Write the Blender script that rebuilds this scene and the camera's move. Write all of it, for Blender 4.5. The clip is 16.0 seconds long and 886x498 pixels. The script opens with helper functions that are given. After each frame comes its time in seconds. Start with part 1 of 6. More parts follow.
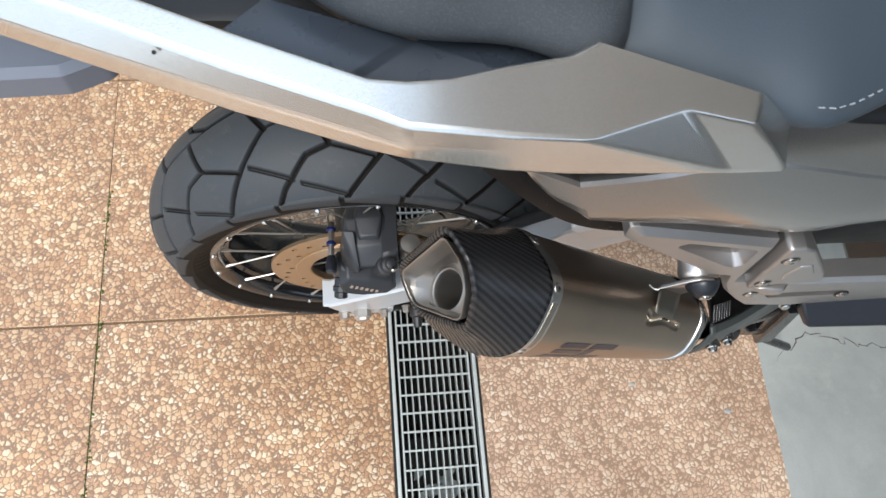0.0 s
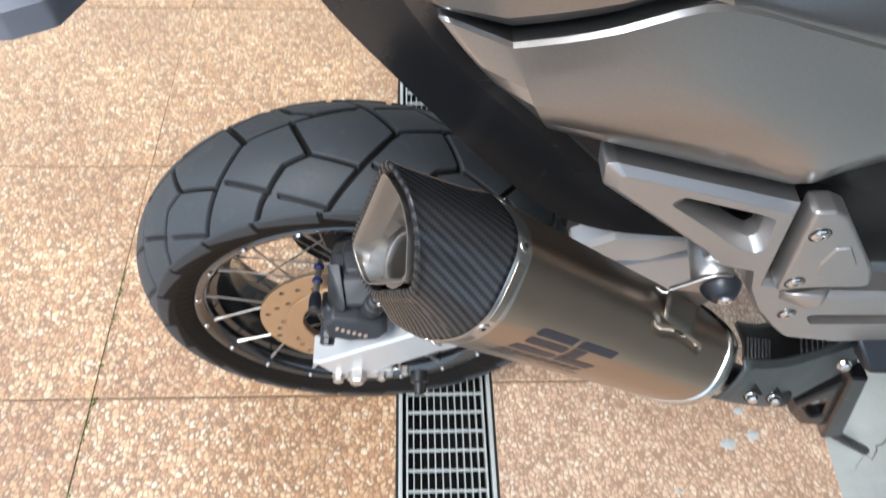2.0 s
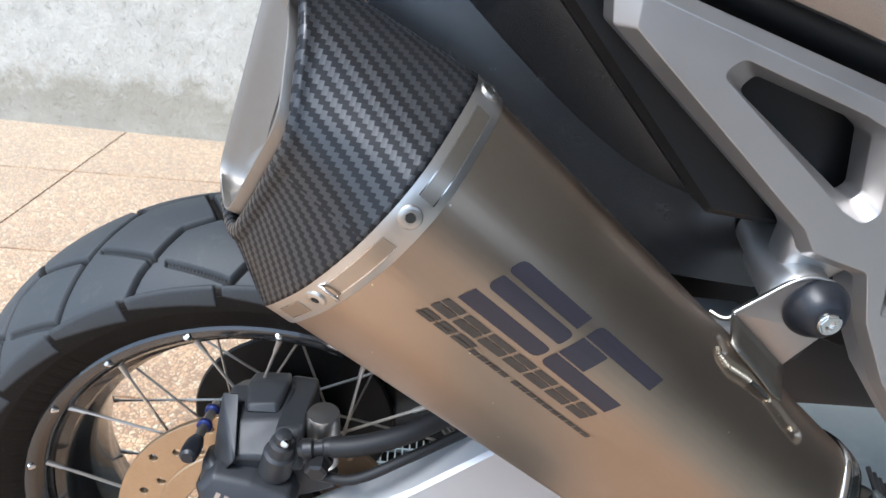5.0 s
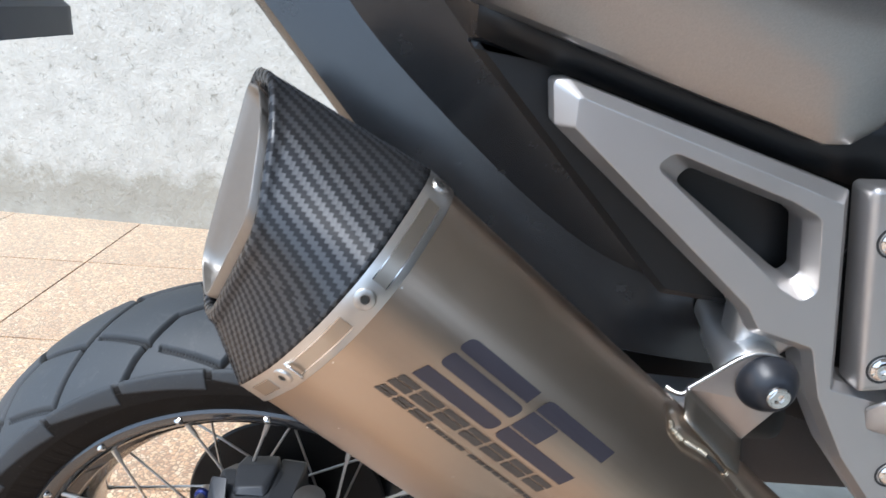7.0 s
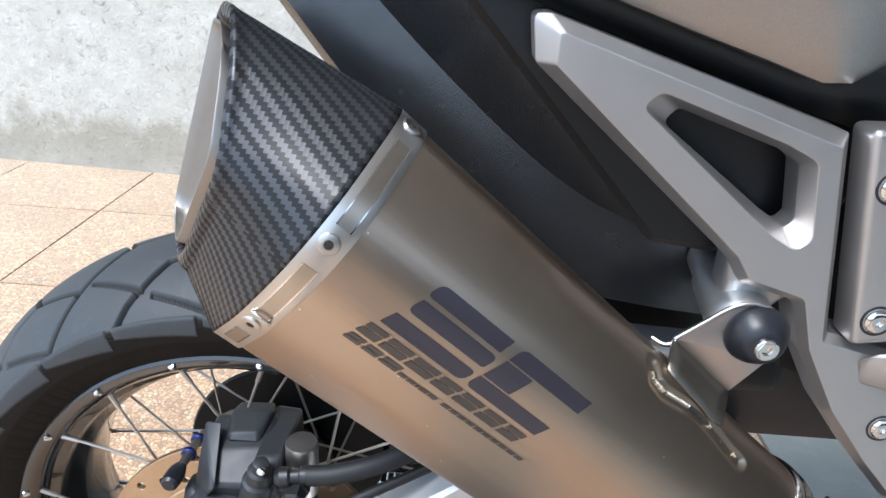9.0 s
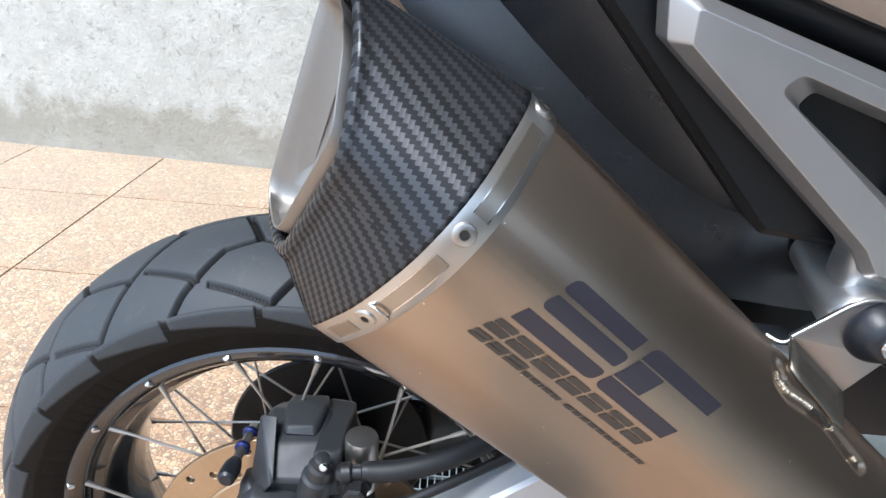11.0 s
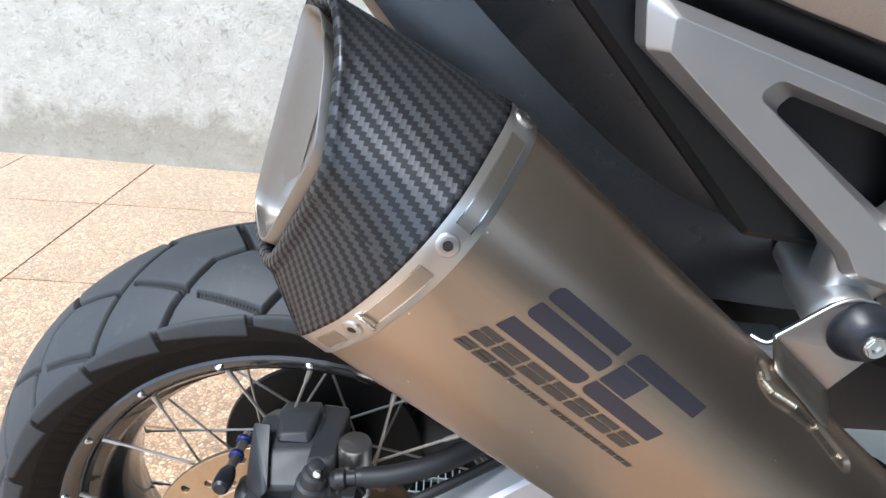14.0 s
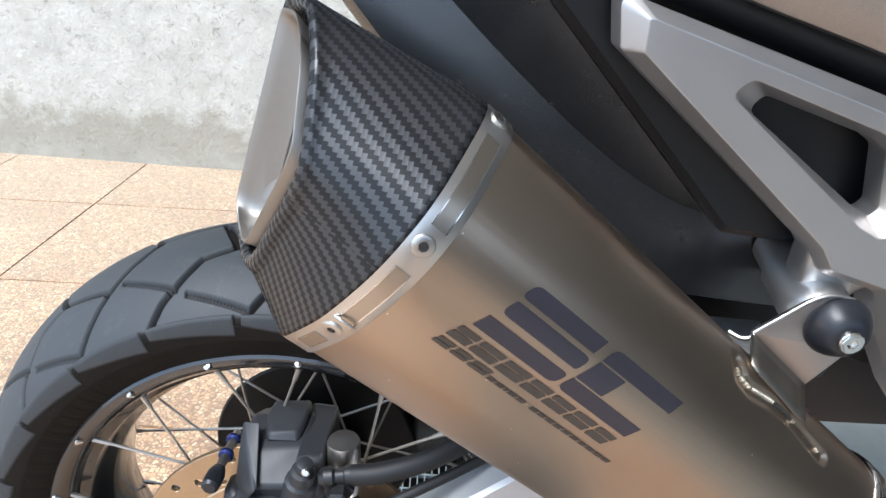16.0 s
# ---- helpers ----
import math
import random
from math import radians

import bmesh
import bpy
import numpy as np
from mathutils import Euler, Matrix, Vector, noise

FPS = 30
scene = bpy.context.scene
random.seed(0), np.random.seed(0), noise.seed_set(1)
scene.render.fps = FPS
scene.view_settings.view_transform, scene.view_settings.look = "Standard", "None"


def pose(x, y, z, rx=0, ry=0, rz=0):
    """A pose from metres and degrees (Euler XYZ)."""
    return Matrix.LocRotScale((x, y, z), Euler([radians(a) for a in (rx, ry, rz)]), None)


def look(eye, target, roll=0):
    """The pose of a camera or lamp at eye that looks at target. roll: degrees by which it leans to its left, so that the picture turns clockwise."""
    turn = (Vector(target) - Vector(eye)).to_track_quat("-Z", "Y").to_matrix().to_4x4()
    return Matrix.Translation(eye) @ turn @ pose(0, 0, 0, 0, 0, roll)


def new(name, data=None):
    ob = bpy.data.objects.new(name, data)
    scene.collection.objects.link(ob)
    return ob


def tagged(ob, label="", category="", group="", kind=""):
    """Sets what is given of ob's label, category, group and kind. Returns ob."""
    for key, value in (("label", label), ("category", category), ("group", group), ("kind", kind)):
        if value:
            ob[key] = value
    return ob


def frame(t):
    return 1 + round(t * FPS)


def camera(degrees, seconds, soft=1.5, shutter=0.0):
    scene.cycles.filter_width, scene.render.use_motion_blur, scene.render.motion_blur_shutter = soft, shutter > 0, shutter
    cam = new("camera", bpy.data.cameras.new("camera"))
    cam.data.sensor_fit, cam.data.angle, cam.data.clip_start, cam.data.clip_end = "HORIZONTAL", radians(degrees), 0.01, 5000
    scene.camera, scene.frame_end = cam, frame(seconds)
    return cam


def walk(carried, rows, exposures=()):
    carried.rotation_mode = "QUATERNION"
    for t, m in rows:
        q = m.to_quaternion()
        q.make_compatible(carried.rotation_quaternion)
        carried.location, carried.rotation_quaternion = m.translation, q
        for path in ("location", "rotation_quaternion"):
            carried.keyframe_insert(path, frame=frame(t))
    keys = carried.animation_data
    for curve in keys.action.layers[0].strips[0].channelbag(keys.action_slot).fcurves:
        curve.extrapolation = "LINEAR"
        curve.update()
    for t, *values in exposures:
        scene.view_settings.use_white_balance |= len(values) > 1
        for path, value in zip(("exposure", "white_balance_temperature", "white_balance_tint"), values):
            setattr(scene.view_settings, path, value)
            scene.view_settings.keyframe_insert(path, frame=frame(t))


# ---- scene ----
cam = camera(65.0, 16.0, shutter=0.5)
PATH = [
    (0, (-0.066, -0.319, 1.212), (0.205, 0.346, -0.655), 18.5),
    (0.5, (-0.059, -0.323, 1.202), (0.225, 0.352, -0.658), 17.3),
    (1, (-0.053, -0.339, 1.174), (0.229, 0.373, -0.674), 16.6),
    (1.5, (-0.001, -0.397, 1.119), (0.174, 0.449, -0.685), 10.2),
    (2, (0.018, -0.42, 1.084), (0.115, 0.67, -0.59), 4.0),
    (2.5, (0.002, -0.43, 1.032), (0.123, 0.858, -0.493), 4.1),
    (3, (0.026, -0.433, 0.961), (0.185, 0.963, -0.463), 6.4),
    (3.5, (0.039, -0.429, 0.907), (0.179, 1.099, -0.375), 6.0),
    (3.7, (0.043, -0.424, 0.881), (0.185, 1.149, -0.346), 6.7),
    (5.8, (0.076, -0.455, 0.765), (0.101, 1.403, 0.026), 4.5),
    (6, (0.075, -0.458, 0.766), (0.089, 1.41, 0.052), 4.4),
    (6.5, (0.08, -0.465, 0.775), (0.084, 1.422, 0.111), 3.7),
    (7, (0.092, -0.463, 0.788), (0.11, 1.424, 0.124), 4.0),
    (7.5, (0.109, -0.458, 0.8), (0.102, 1.421, 0.113), 4.6),
    (8, (0.117, -0.452, 0.801), (0.087, 1.412, 0.076), 4.3),
    (8.5, (0.112, -0.457, 0.795), (0.062, 1.394, 0.038), 4.0),
    (9, (0.111, -0.453, 0.783), (0.088, 1.381, -0.015), 3.8),
    (9.5, (0.085, -0.446, 0.782), (0.076, 1.394, -0.002), 4.6),
    (9.7, (0.071, -0.441, 0.779), (0.053, 1.393, -0.019), 4.4),
    (11.8, (0.06, -0.438, 0.773), (0.049, 1.382, -0.056), 4.3),
    (12, (0.06, -0.439, 0.773), (0.05, 1.384, -0.049), 4.2),
    (12.5, (0.062, -0.441, 0.773), (0.049, 1.379, -0.056), 4.0),
    (13, (0.065, -0.441, 0.772), (0.055, 1.377, -0.062), 3.6),
    (13.5, (0.065, -0.439, 0.772), (0.058, 1.379, -0.06), 3.5),
    (14, (0.064, -0.439, 0.778), (0.066, 1.382, -0.048), 3.5),
    (14.5, (0.065, -0.437, 0.781), (0.078, 1.388, -0.038), 3.4),
    (15, (0.066, -0.435, 0.78), (0.092, 1.389, -0.041), 3.8),
    (15.5, (0.07, -0.436, 0.78), (0.095, 1.385, -0.046), 3.6),
    (16, (0.071, -0.441, 0.781), (0.085, 1.377, -0.054), 3.2),
]
walk(cam, [(t, look(eye, target, roll)) for t, eye, target, roll in PATH], [(0.0, 0.39, 6350, 10), (1.5, 0.50, 6200, 10), (2.3, 0.77, 6050, 10), (3.5, 0.80, 5850, 10), (5.8, 0.79, 5850, 10), (7.0, 0.80, 5850, 10), (9.0, 0.86, 5850, 10), (9.7, 0.86, 5850, 10), (13.0, 0.85, 5900, 10), (16.0, 0.85, 5950, 10)])

from mathutils.bvhtree import BVHTree

# ---- world and light ----
world = bpy.data.worlds.new("sky")
scene.world = world
world.use_nodes = True
wn = world.node_tree.nodes
sky = wn.new("ShaderNodeTexSky")
sky.sky_type, sky.sun_disc = "NISHITA", False
SUN_ELEV, SUN_ROT = 56.0, 222.0
sky.sun_elevation, sky.sun_rotation = radians(SUN_ELEV), radians(SUN_ROT)
sky.dust_density, sky.air_density = 0.6, 1.0
wn["Background"].inputs["Strength"].default_value = 0.17
# thin bright haze over the blue
haze = wn.new("ShaderNodeMix")
haze.data_type = "RGBA"
haze.inputs[0].default_value = 0.75
haze.inputs[7].default_value = (5.5, 6.6, 7.9, 1.0)
world.node_tree.links.new(sky.outputs[0], haze.inputs[6])
world.node_tree.links.new(haze.outputs[2], wn["Background"].inputs["Color"])
sun_data = bpy.data.lights.new("sun", "SUN")
sun_data.energy, sun_data.angle, sun_data.color = 2.45, radians(22), (1.0, 0.95, 0.88)
sun = new("sun", sun_data)
d = Vector((math.sin(radians(SUN_ROT)) * math.cos(radians(SUN_ELEV)), math.cos(radians(SUN_ROT)) * math.cos(radians(SUN_ELEV)), math.sin(radians(SUN_ELEV))))
sun.matrix_world = look(d * 10, (0, 0, 0))


# ---- materials ----
class Nodes:
    """A short hand for building a node material."""

    def __init__(self, name):
        self.m = bpy.data.materials.new(name)
        self.m.use_nodes = True
        self.t = self.m.node_tree
        self.b = self.t.nodes["Principled BSDF"]

    def n(self, kind, **sets):
        node = self.t.nodes.new("ShaderNode" + kind)
        ins = {}
        for k, v in sets.items():
            if k.startswith("i_"):
                ins[k[2:]] = v
            else:
                setattr(node, k, v)
        for k, v in ins.items():
            key = int(k) if k.isdigit() else k.replace("_", " ")
            self.put(node.inputs[key], v)
        return node

    def put(self, socket, v):
        if isinstance(v, bpy.types.NodeSocket):
            self.t.links.new(v, socket)
        elif isinstance(v, bpy.types.Node):
            self.t.links.new(v.outputs[0], socket)
        else:
            socket.default_value = v

    def math(self, op, a, b=0.0, clamp=False):
        return self.n("Math", operation=op, use_clamp=clamp, i_0=a, i_1=b).outputs[0]

    def ramp(self, fac, stops, mode="LINEAR"):
        r = self.n("ValToRGB", i_Fac=fac)
        r.color_ramp.interpolation = mode
        while len(r.color_ramp.elements) < len(stops):
            r.color_ramp.elements.new(0.5)
        for e, (p, c) in zip(r.color_ramp.elements, stops):
            e.position, e.color = p, (*c, 1.0) if len(c) == 3 else c
        return r.outputs[0]

    def mix(self, fac, a, b, blend="MIX"):
        m = self.n("Mix", data_type="RGBA", blend_type=blend)
        self.put(m.inputs[0], fac), self.put(m.inputs[6], a), self.put(m.inputs[7], b)
        return m.outputs[2]

    def coord(self, which="Object"):
        return self.n("TexCoord").outputs[which]

    def noise(self, vec, scale, detail=4.0, rough=0.55, dist=0.0):
        x = self.n("TexNoise", i_Vector=vec, i_Scale=scale, i_Detail=detail, i_Roughness=rough, i_Distortion=dist)
        return x.outputs[0]

    def bump(self, height, strength, distance, normal=None):
        b = self.n("Bump", i_Height=height, i_Strength=strength, i_Distance=distance)
        if normal is not None:
            self.put(b.inputs["Normal"], normal)
        return b.outputs[0]

    def set(self, **sets):
        for k, v in sets.items():
            self.put(self.b.inputs[k.replace("_", " ")], v)
        return self


def col(r, g, b):
    return (r, g, b, 1.0)


def plain(name, c, rough=0.5, metal=0.0, grain=120.0, vary=0.12, bump=0.15, depth=0.0006, coat=0.0):
    """A surface with a fine grain and a broad variation."""
    m = Nodes(name)
    v = m.coord()
    fine, broad = m.noise(v, grain, 3), m.noise(v, grain / 14, 4, 0.6)
    k = m.math("ADD", m.math("MULTIPLY", fine, vary), m.math("MULTIPLY", broad, vary))
    base = m.mix(k, col(*[x * (1 - vary * 0.6) for x in c]), col(*[min(1, x * (1 + vary * 1.4)) for x in c]))
    r = m.math("ADD", m.math("MULTIPLY", broad, 0.16), rough - 0.08)
    m.set(Base_Color=base, Roughness=r, Metallic=metal, Normal=m.bump(fine, bump, depth), Coat_Weight=coat)
    m.set(Coat_Roughness=0.08)
    return m.m


def aggregate(name, tint, pale=0.0):
    """Washed concrete: small angular chips of limestone set close in brown mortar."""
    m = Nodes(name)
    v = m.coord()
    shift = m.n("VectorMath", operation="ADD", i_0=v, i_1=m.n("VectorMath", operation="SCALE", i_0=m.n("TexNoise", i_Vector=v, i_Scale=150.0, i_Detail=3.0).outputs[1]).outputs[0])
    shift.inputs[1].links[0].from_node.inputs["Scale"].default_value = 0.0075
    vec = m.n("Mapping", i_Vector=shift.outputs[0]).outputs[0]
    cells = m.n("TexVoronoi", i_Vector=vec, i_Scale=118.0, i_Randomness=1.0)
    edge = m.n("TexVoronoi", feature="DISTANCE_TO_EDGE", i_Vector=vec, i_Scale=118.0, i_Randomness=1.0).outputs[0]
    pick = m.n("SeparateColor", i_Color=cells.outputs["Color"])
    chips = m.ramp(pick.outputs[0], [(0.0, (0.46, 0.245, 0.115)), (0.2, (0.60, 0.36, 0.19)), (0.42, (0.69, 0.46, 0.265)), (0.62, (0.76, 0.55, 0.35)), (0.82, (0.82, 0.66, 0.47)), (1.0, (0.88, 0.78, 0.64))])
    chips = m.mix(0.2, chips, m.ramp(m.noise(v, 420.0, 3), [(0.3, (0.25, 0.13, 0.06)), (0.7, (0.85, 0.7, 0.5))]), "OVERLAY")
    chips = m.mix(pale, chips, col(0.74, 0.615, 0.54))
    # each chip has its own share of mortar round it, and small ones drown in it
    shore = m.math("ADD", 0.04, m.math("MULTIPLY", m.math("POWER", pick.outputs[1], 3.0), 0.20))
    gap = m.math("MULTIPLY", m.math("SUBTRACT", edge, shore), 22.0, True)
    grit = m.ramp(m.noise(v, 900.0, 3, 0.7), [(0.35, (0.16, 0.075, 0.03)), (0.65, (0.40, 0.225, 0.11))])
    grit = m.mix(pale, grit, col(0.50, 0.37, 0.285))
    c = m.mix(gap, grit, chips)
    broad = m.noise(v, 3.2, 5, 0.6)
    c = m.mix(m.math("MULTIPLY", m.math("SUBTRACT", 0.62, broad, True), 1.6, True), c, col(0.30, 0.17, 0.08), "MULTIPLY")
    own = m.n("ObjectInfo").outputs["Random"]
    c = m.mix(m.math("ADD", 0.20, m.math("MULTIPLY", own, 0.2)), c, col(*tint), "MULTIPLY")
    tip = m.math("MULTIPLY", m.math("SUBTRACT", edge, shore), 5.0, True)
    high = m.math("ADD", tip, m.math("MULTIPLY", m.math("MULTIPLY", pick.outputs[1], tip), 0.5))
    m.set(Base_Color=c, Roughness=m.math("ADD", 0.42, m.math("MULTIPLY", pick.outputs[2], 0.24)), Specular_IOR_Level=0.5, Normal=m.bump(high, 0.40, 0.0022))
    m.set(Coat_Weight=0.7, Coat_Roughness=0.30, Coat_IOR=1.55, Sheen_Weight=0.85, Sheen_Roughness=0.6, Sheen_Tint=col(1.0, 0.88, 0.70))
    return m.m


def plaster():
    m = Nodes("rough_plaster")
    v = m.coord("Object")
    lump, fine = m.noise(v, 22.0, 5, 0.62), m.noise(v, 90.0, 4, 0.6)
    c = m.mix(m.ramp(m.noise(v, 9.0, 7, 0.75), [(0.38, (0, 0, 0)), (0.7, (1, 1, 1))]), col(0.455, 0.445, 0.40), col(0.60, 0.59, 0.535))
    c = m.mix(m.math("MULTIPLY", m.math("SUBTRACT", m.noise(v, 4.4, 7, 0.74, 0.8), 0.5, True), 2.2), c, col(0.45, 0.425, 0.36))
    pits = m.ramp(m.noise(v, 34.0, 6, 0.74, 0.7), [(0.30, (1, 1, 1)), (0.44, (0, 0, 0))])
    c = m.mix(m.math("MULTIPLY", pits, 0.92), c, col(0.24, 0.23, 0.19))
    flecks = m.ramp(m.noise(v, 48.0, 5, 0.7, 0.5), [(0.60, (0, 0, 0)), (0.70, (1, 1, 1))])
    c = m.mix(m.math("MULTIPLY", flecks, 0.5), c, col(0.76, 0.78, 0.74))
    z = m.n("SeparateXYZ", i_Vector=v).outputs[2]
    wet = m.math("ADD", z, m.math("MULTIPLY", m.noise(v, 7.0, 6, 0.72), 0.36))
    stain = m.ramp(wet, [(0.11, (0.55, 0.55, 0.55)), (0.22, (0.8, 0.8, 0.8)), (0.30, (1, 1, 1)), (0.38, (0, 0, 0))])
    c = m.mix(m.math("MULTIPLY", stain, 0.72), c, col(0.27, 0.25, 0.195))
    h = m.math("ADD", lump, m.math("MULTIPLY", fine, 0.35))
    m.set(Base_Color=c, Roughness=0.92, Normal=m.bump(h, 0.52, 0.012))
    return m.m


def carbon():
    """Two-by-two twill under clear lacquer."""
    m = Nodes("carbon_twill")
    uv = m.n("Mapping", i_Vector=m.coord("UV"))
    uv.inputs["Rotation"].default_value = (0, 0, radians(72))
    xy = m.n("SeparateXYZ", i_Vector=uv.outputs[0])
    w = 0.00185
    a, b = m.math("DIVIDE", xy.outputs[0], w), m.math("DIVIDE", xy.outputs[1], w)
    i, j = m.math("FLOOR", a), m.math("FLOOR", b)
    k = m.math("FLOORED_MODULO", m.math("ADD", i, j), 4.0)
    warp = m.math("LESS_THAN", k, 1.5)
    fa, fb = m.math("FRACT", a), m.math("FRACT", b)
    ha, hb = m.math("SINE", m.math("MULTIPLY", fa, math.pi)), m.math("SINE", m.math("MULTIPLY", fb, math.pi))
    h = m.n("Mix", data_type="FLOAT")
    m.put(h.inputs[0], warp), m.put(h.inputs[2], hb), m.put(h.inputs[3], ha)
    threads = m.noise(uv.outputs[0], 2600.0, 2)
    c = m.mix(warp, col(0.017, 0.017, 0.0178), col(0.056, 0.057, 0.060))
    c = m.mix(m.math("MULTIPLY", threads, 0.35), c, col(0.02, 0.02, 0.022))
    m.set(Base_Color=c, Metallic=m.math("MULTIPLY", warp, 0.6), Specular_IOR_Level=m.math("MULTIPLY", warp, 0.35))
    m.set(Roughness=0.46, Normal=m.bump(h.outputs[0], 0.10, 0.0004), Coat_Weight=0.42, Coat_Roughness=0.24)
    return m.m


def brushed(name, c, rough=0.34, along=2400.0, across=60.0, aniso=0.45, specks=0.0):
    """Satin metal with fine lines along its UV's first axis."""
    m = Nodes(name)
    uv = m.n("Mapping", i_Vector=m.coord("UV"))
    uv.inputs["Scale"].default_value = (across, along, 1.0)
    line = m.noise(uv.outputs[0], 1.0, 3, 0.6)
    broad = m.noise(m.coord(), 16.0, 5, 0.6)
    base = m.mix(broad, col(*[x * 0.86 for x in c]), col(*[min(1, x * 1.1) for x in c]))
    if specks:
        dots = m.n("TexVoronoi", i_Vector=m.coord(), i_Scale=150.0)
        near = m.math("LESS_THAN", dots.outputs["Distance"], 0.07)
        some = m.math("GREATER_THAN", m.n("SeparateColor", i_Color=dots.outputs["Color"]).outputs[0], 1.0 - specks)
        base = m.mix(m.math("MULTIPLY", near, some), base, col(0.8, 0.78, 0.74))
    tan = m.n("Tangent", direction_type="UV_MAP")
    m.set(Base_Color=base, Metallic=1.0, Roughness=m.math("ADD", rough - 0.06, m.math("MULTIPLY", broad, 0.12)), Anisotropic=aniso, Tangent=tan.outputs[0], Normal=m.bump(line, 0.05, 0.0002))
    return m.m


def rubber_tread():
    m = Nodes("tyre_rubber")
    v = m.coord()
    worn_shade = m.n("Attribute", attribute_name="tread").outputs["Fac"]
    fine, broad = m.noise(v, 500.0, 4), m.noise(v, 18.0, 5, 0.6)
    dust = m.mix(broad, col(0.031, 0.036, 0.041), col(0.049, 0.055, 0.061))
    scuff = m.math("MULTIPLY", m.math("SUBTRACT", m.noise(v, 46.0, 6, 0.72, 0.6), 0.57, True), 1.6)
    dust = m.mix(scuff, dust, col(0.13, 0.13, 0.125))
    # Groove shade is put into the colour as near-black; tread faces are dusty.
    c = m.mix(worn_shade, col(0.0100, 0.0082, 0.0070), dust)
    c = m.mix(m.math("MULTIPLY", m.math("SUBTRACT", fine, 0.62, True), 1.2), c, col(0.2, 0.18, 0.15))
    m.set(Base_Color=c, Roughness=m.math("ADD", 0.5, m.math("MULTIPLY", broad, 0.2)), Normal=m.bump(fine, 0.25, 0.0005), Specular_IOR_Level=m.math("ADD", 0.12, m.math("MULTIPLY", worn_shade, 0.38)))
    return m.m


def paint(name, c, flake=0.35, rough=0.34):
    """Metallic lacquer with fine flakes under a clear coat."""
    m = Nodes(name)
    v = m.coord()
    sp = m.n("TexVoronoi", i_Vector=v, i_Scale=2600.0)
    f = m.n("SeparateColor", i_Color=sp.outputs["Color"]).outputs[0]
    broad = m.noise(v, 9.0, 4)
    base = m.mix(m.math("MULTIPLY", f, 0.4), col(*c), col(*[min(1, x * 1.35) for x in c]))
    dust = m.math("MULTIPLY", m.math("SUBTRACT", m.noise(v, 220.0, 3), 0.66, True), 1.5)
    base = m.mix(dust, base, col(0.5, 0.46, 0.4))
    m.set(Base_Color=base, Metallic=flake, Roughness=m.math("ADD", rough - 0.05, m.math("MULTIPLY", broad, 0.1)), Coat_Weight=0.9, Coat_Roughness=0.05)
    return m.m


def concrete():
    m = Nodes("smooth_concrete")
    v = m.coord()
    big, mid, fine = m.noise(v, 2.2, 6, 0.65, 0.4), m.noise(v, 14.0, 6, 0.65), m.noise(v, 240.0, 3)
    c = m.mix(m.ramp(big, [(0.35, (0, 0, 0)), (0.65, (1, 1, 1))]), col(0.27, 0.29, 0.275), col(0.40, 0.42, 0.40))
    c = m.mix(m.math("MULTIPLY", m.math("SUBTRACT", mid, 0.55, True), 2.2), c, col(0.47, 0.48, 0.45))
    c = m.mix(m.math("MULTIPLY", fine, 0.14), c, col(0.12, 0.12, 0.11))
    m.set(Base_Color=c, Roughness=0.62, Normal=m.bump(m.math("ADD", mid, m.math("MULTIPLY", fine, 0.4)), 0.25, 0.002))
    return m.m


def textile():
    m = Nodes("seat_vinyl")
    v = m.coord()
    fine, broad = m.noise(v, 900.0, 4, 0.7), m.noise(v, 24.0, 4)
    c = m.mix(broad, col(0.024, 0.029, 0.034), col(0.042, 0.049, 0.056))
    c = m.mix(m.math("MULTIPLY", m.math("SUBTRACT", fine, 0.5, True), 2.5), c, col(0.075, 0.085, 0.095))
    m.set(Base_Color=c, Roughness=0.66, Normal=m.bump(fine, 0.5, 0.0008))
    return m.m


# Second slab tone: pale pink sheen and shade put into the right slabs' colour.
M_SLAB, M_SLAB_PINK = aggregate("washed_slab", (1.0, 0.78, 0.48)), aggregate("washed_slab_pale", (1.0, 0.86, 0.80), 0.35)
M_MORTAR = plain("joint_sand", (0.17, 0.105, 0.058), 0.95, 0, 300, 0.5, 0.6, 0.003)
M_MOSS = plain("moss", (0.07, 0.085, 0.02), 0.95, 0, 400, 0.6, 0.7, 0.003)
M_CONC = concrete()
M_WALL = plaster()
M_GALV = plain("galvanised_steel", (0.58, 0.61, 0.59), 0.55, 0.6, 300, 0.3, 0.2)
# Near-black for pits and bores: their shade is put into the colour.
M_PIT_SHADE = plain("pit_shade_black", (0.016, 0.015, 0.013), 0.9, 0, 60, 0.5, 0.4, 0.004)
M_CARBON, M_TI = carbon(), brushed("satin_titanium", (0.44, 0.350, 0.272), 0.35, 2400, 60, 0.3, 0.10)
M_STEEL = brushed("brushed_steel", (0.60, 0.575, 0.54), 0.34, 1800, 40, 0.3)
M_CHROME = plain("polished_steel", (0.72, 0.69, 0.65), 0.16, 1.0, 200, 0.1, 0.04)
M_SATIN = plain("bead_blasted_steel", (0.60, 0.57, 0.53), 0.34, 1.0, 500, 0.15, 0.12, 0.0003)
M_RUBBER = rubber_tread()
M_BLACKRIM = plain("black_rim", (0.010, 0.010, 0.011), 0.24, 0.0, 200, 0.3, 0.03, coat=1.0)
M_OUTLET = plain("heat_tinted_steel", (0.34, 0.32, 0.295), 0.48, 1.0, 300, 0.2, 0.08)
M_PANEL_SHADE = brushed("panel_shade_steel", (0.42, 0.365, 0.305), 0.34, 1800, 40, 0.3)
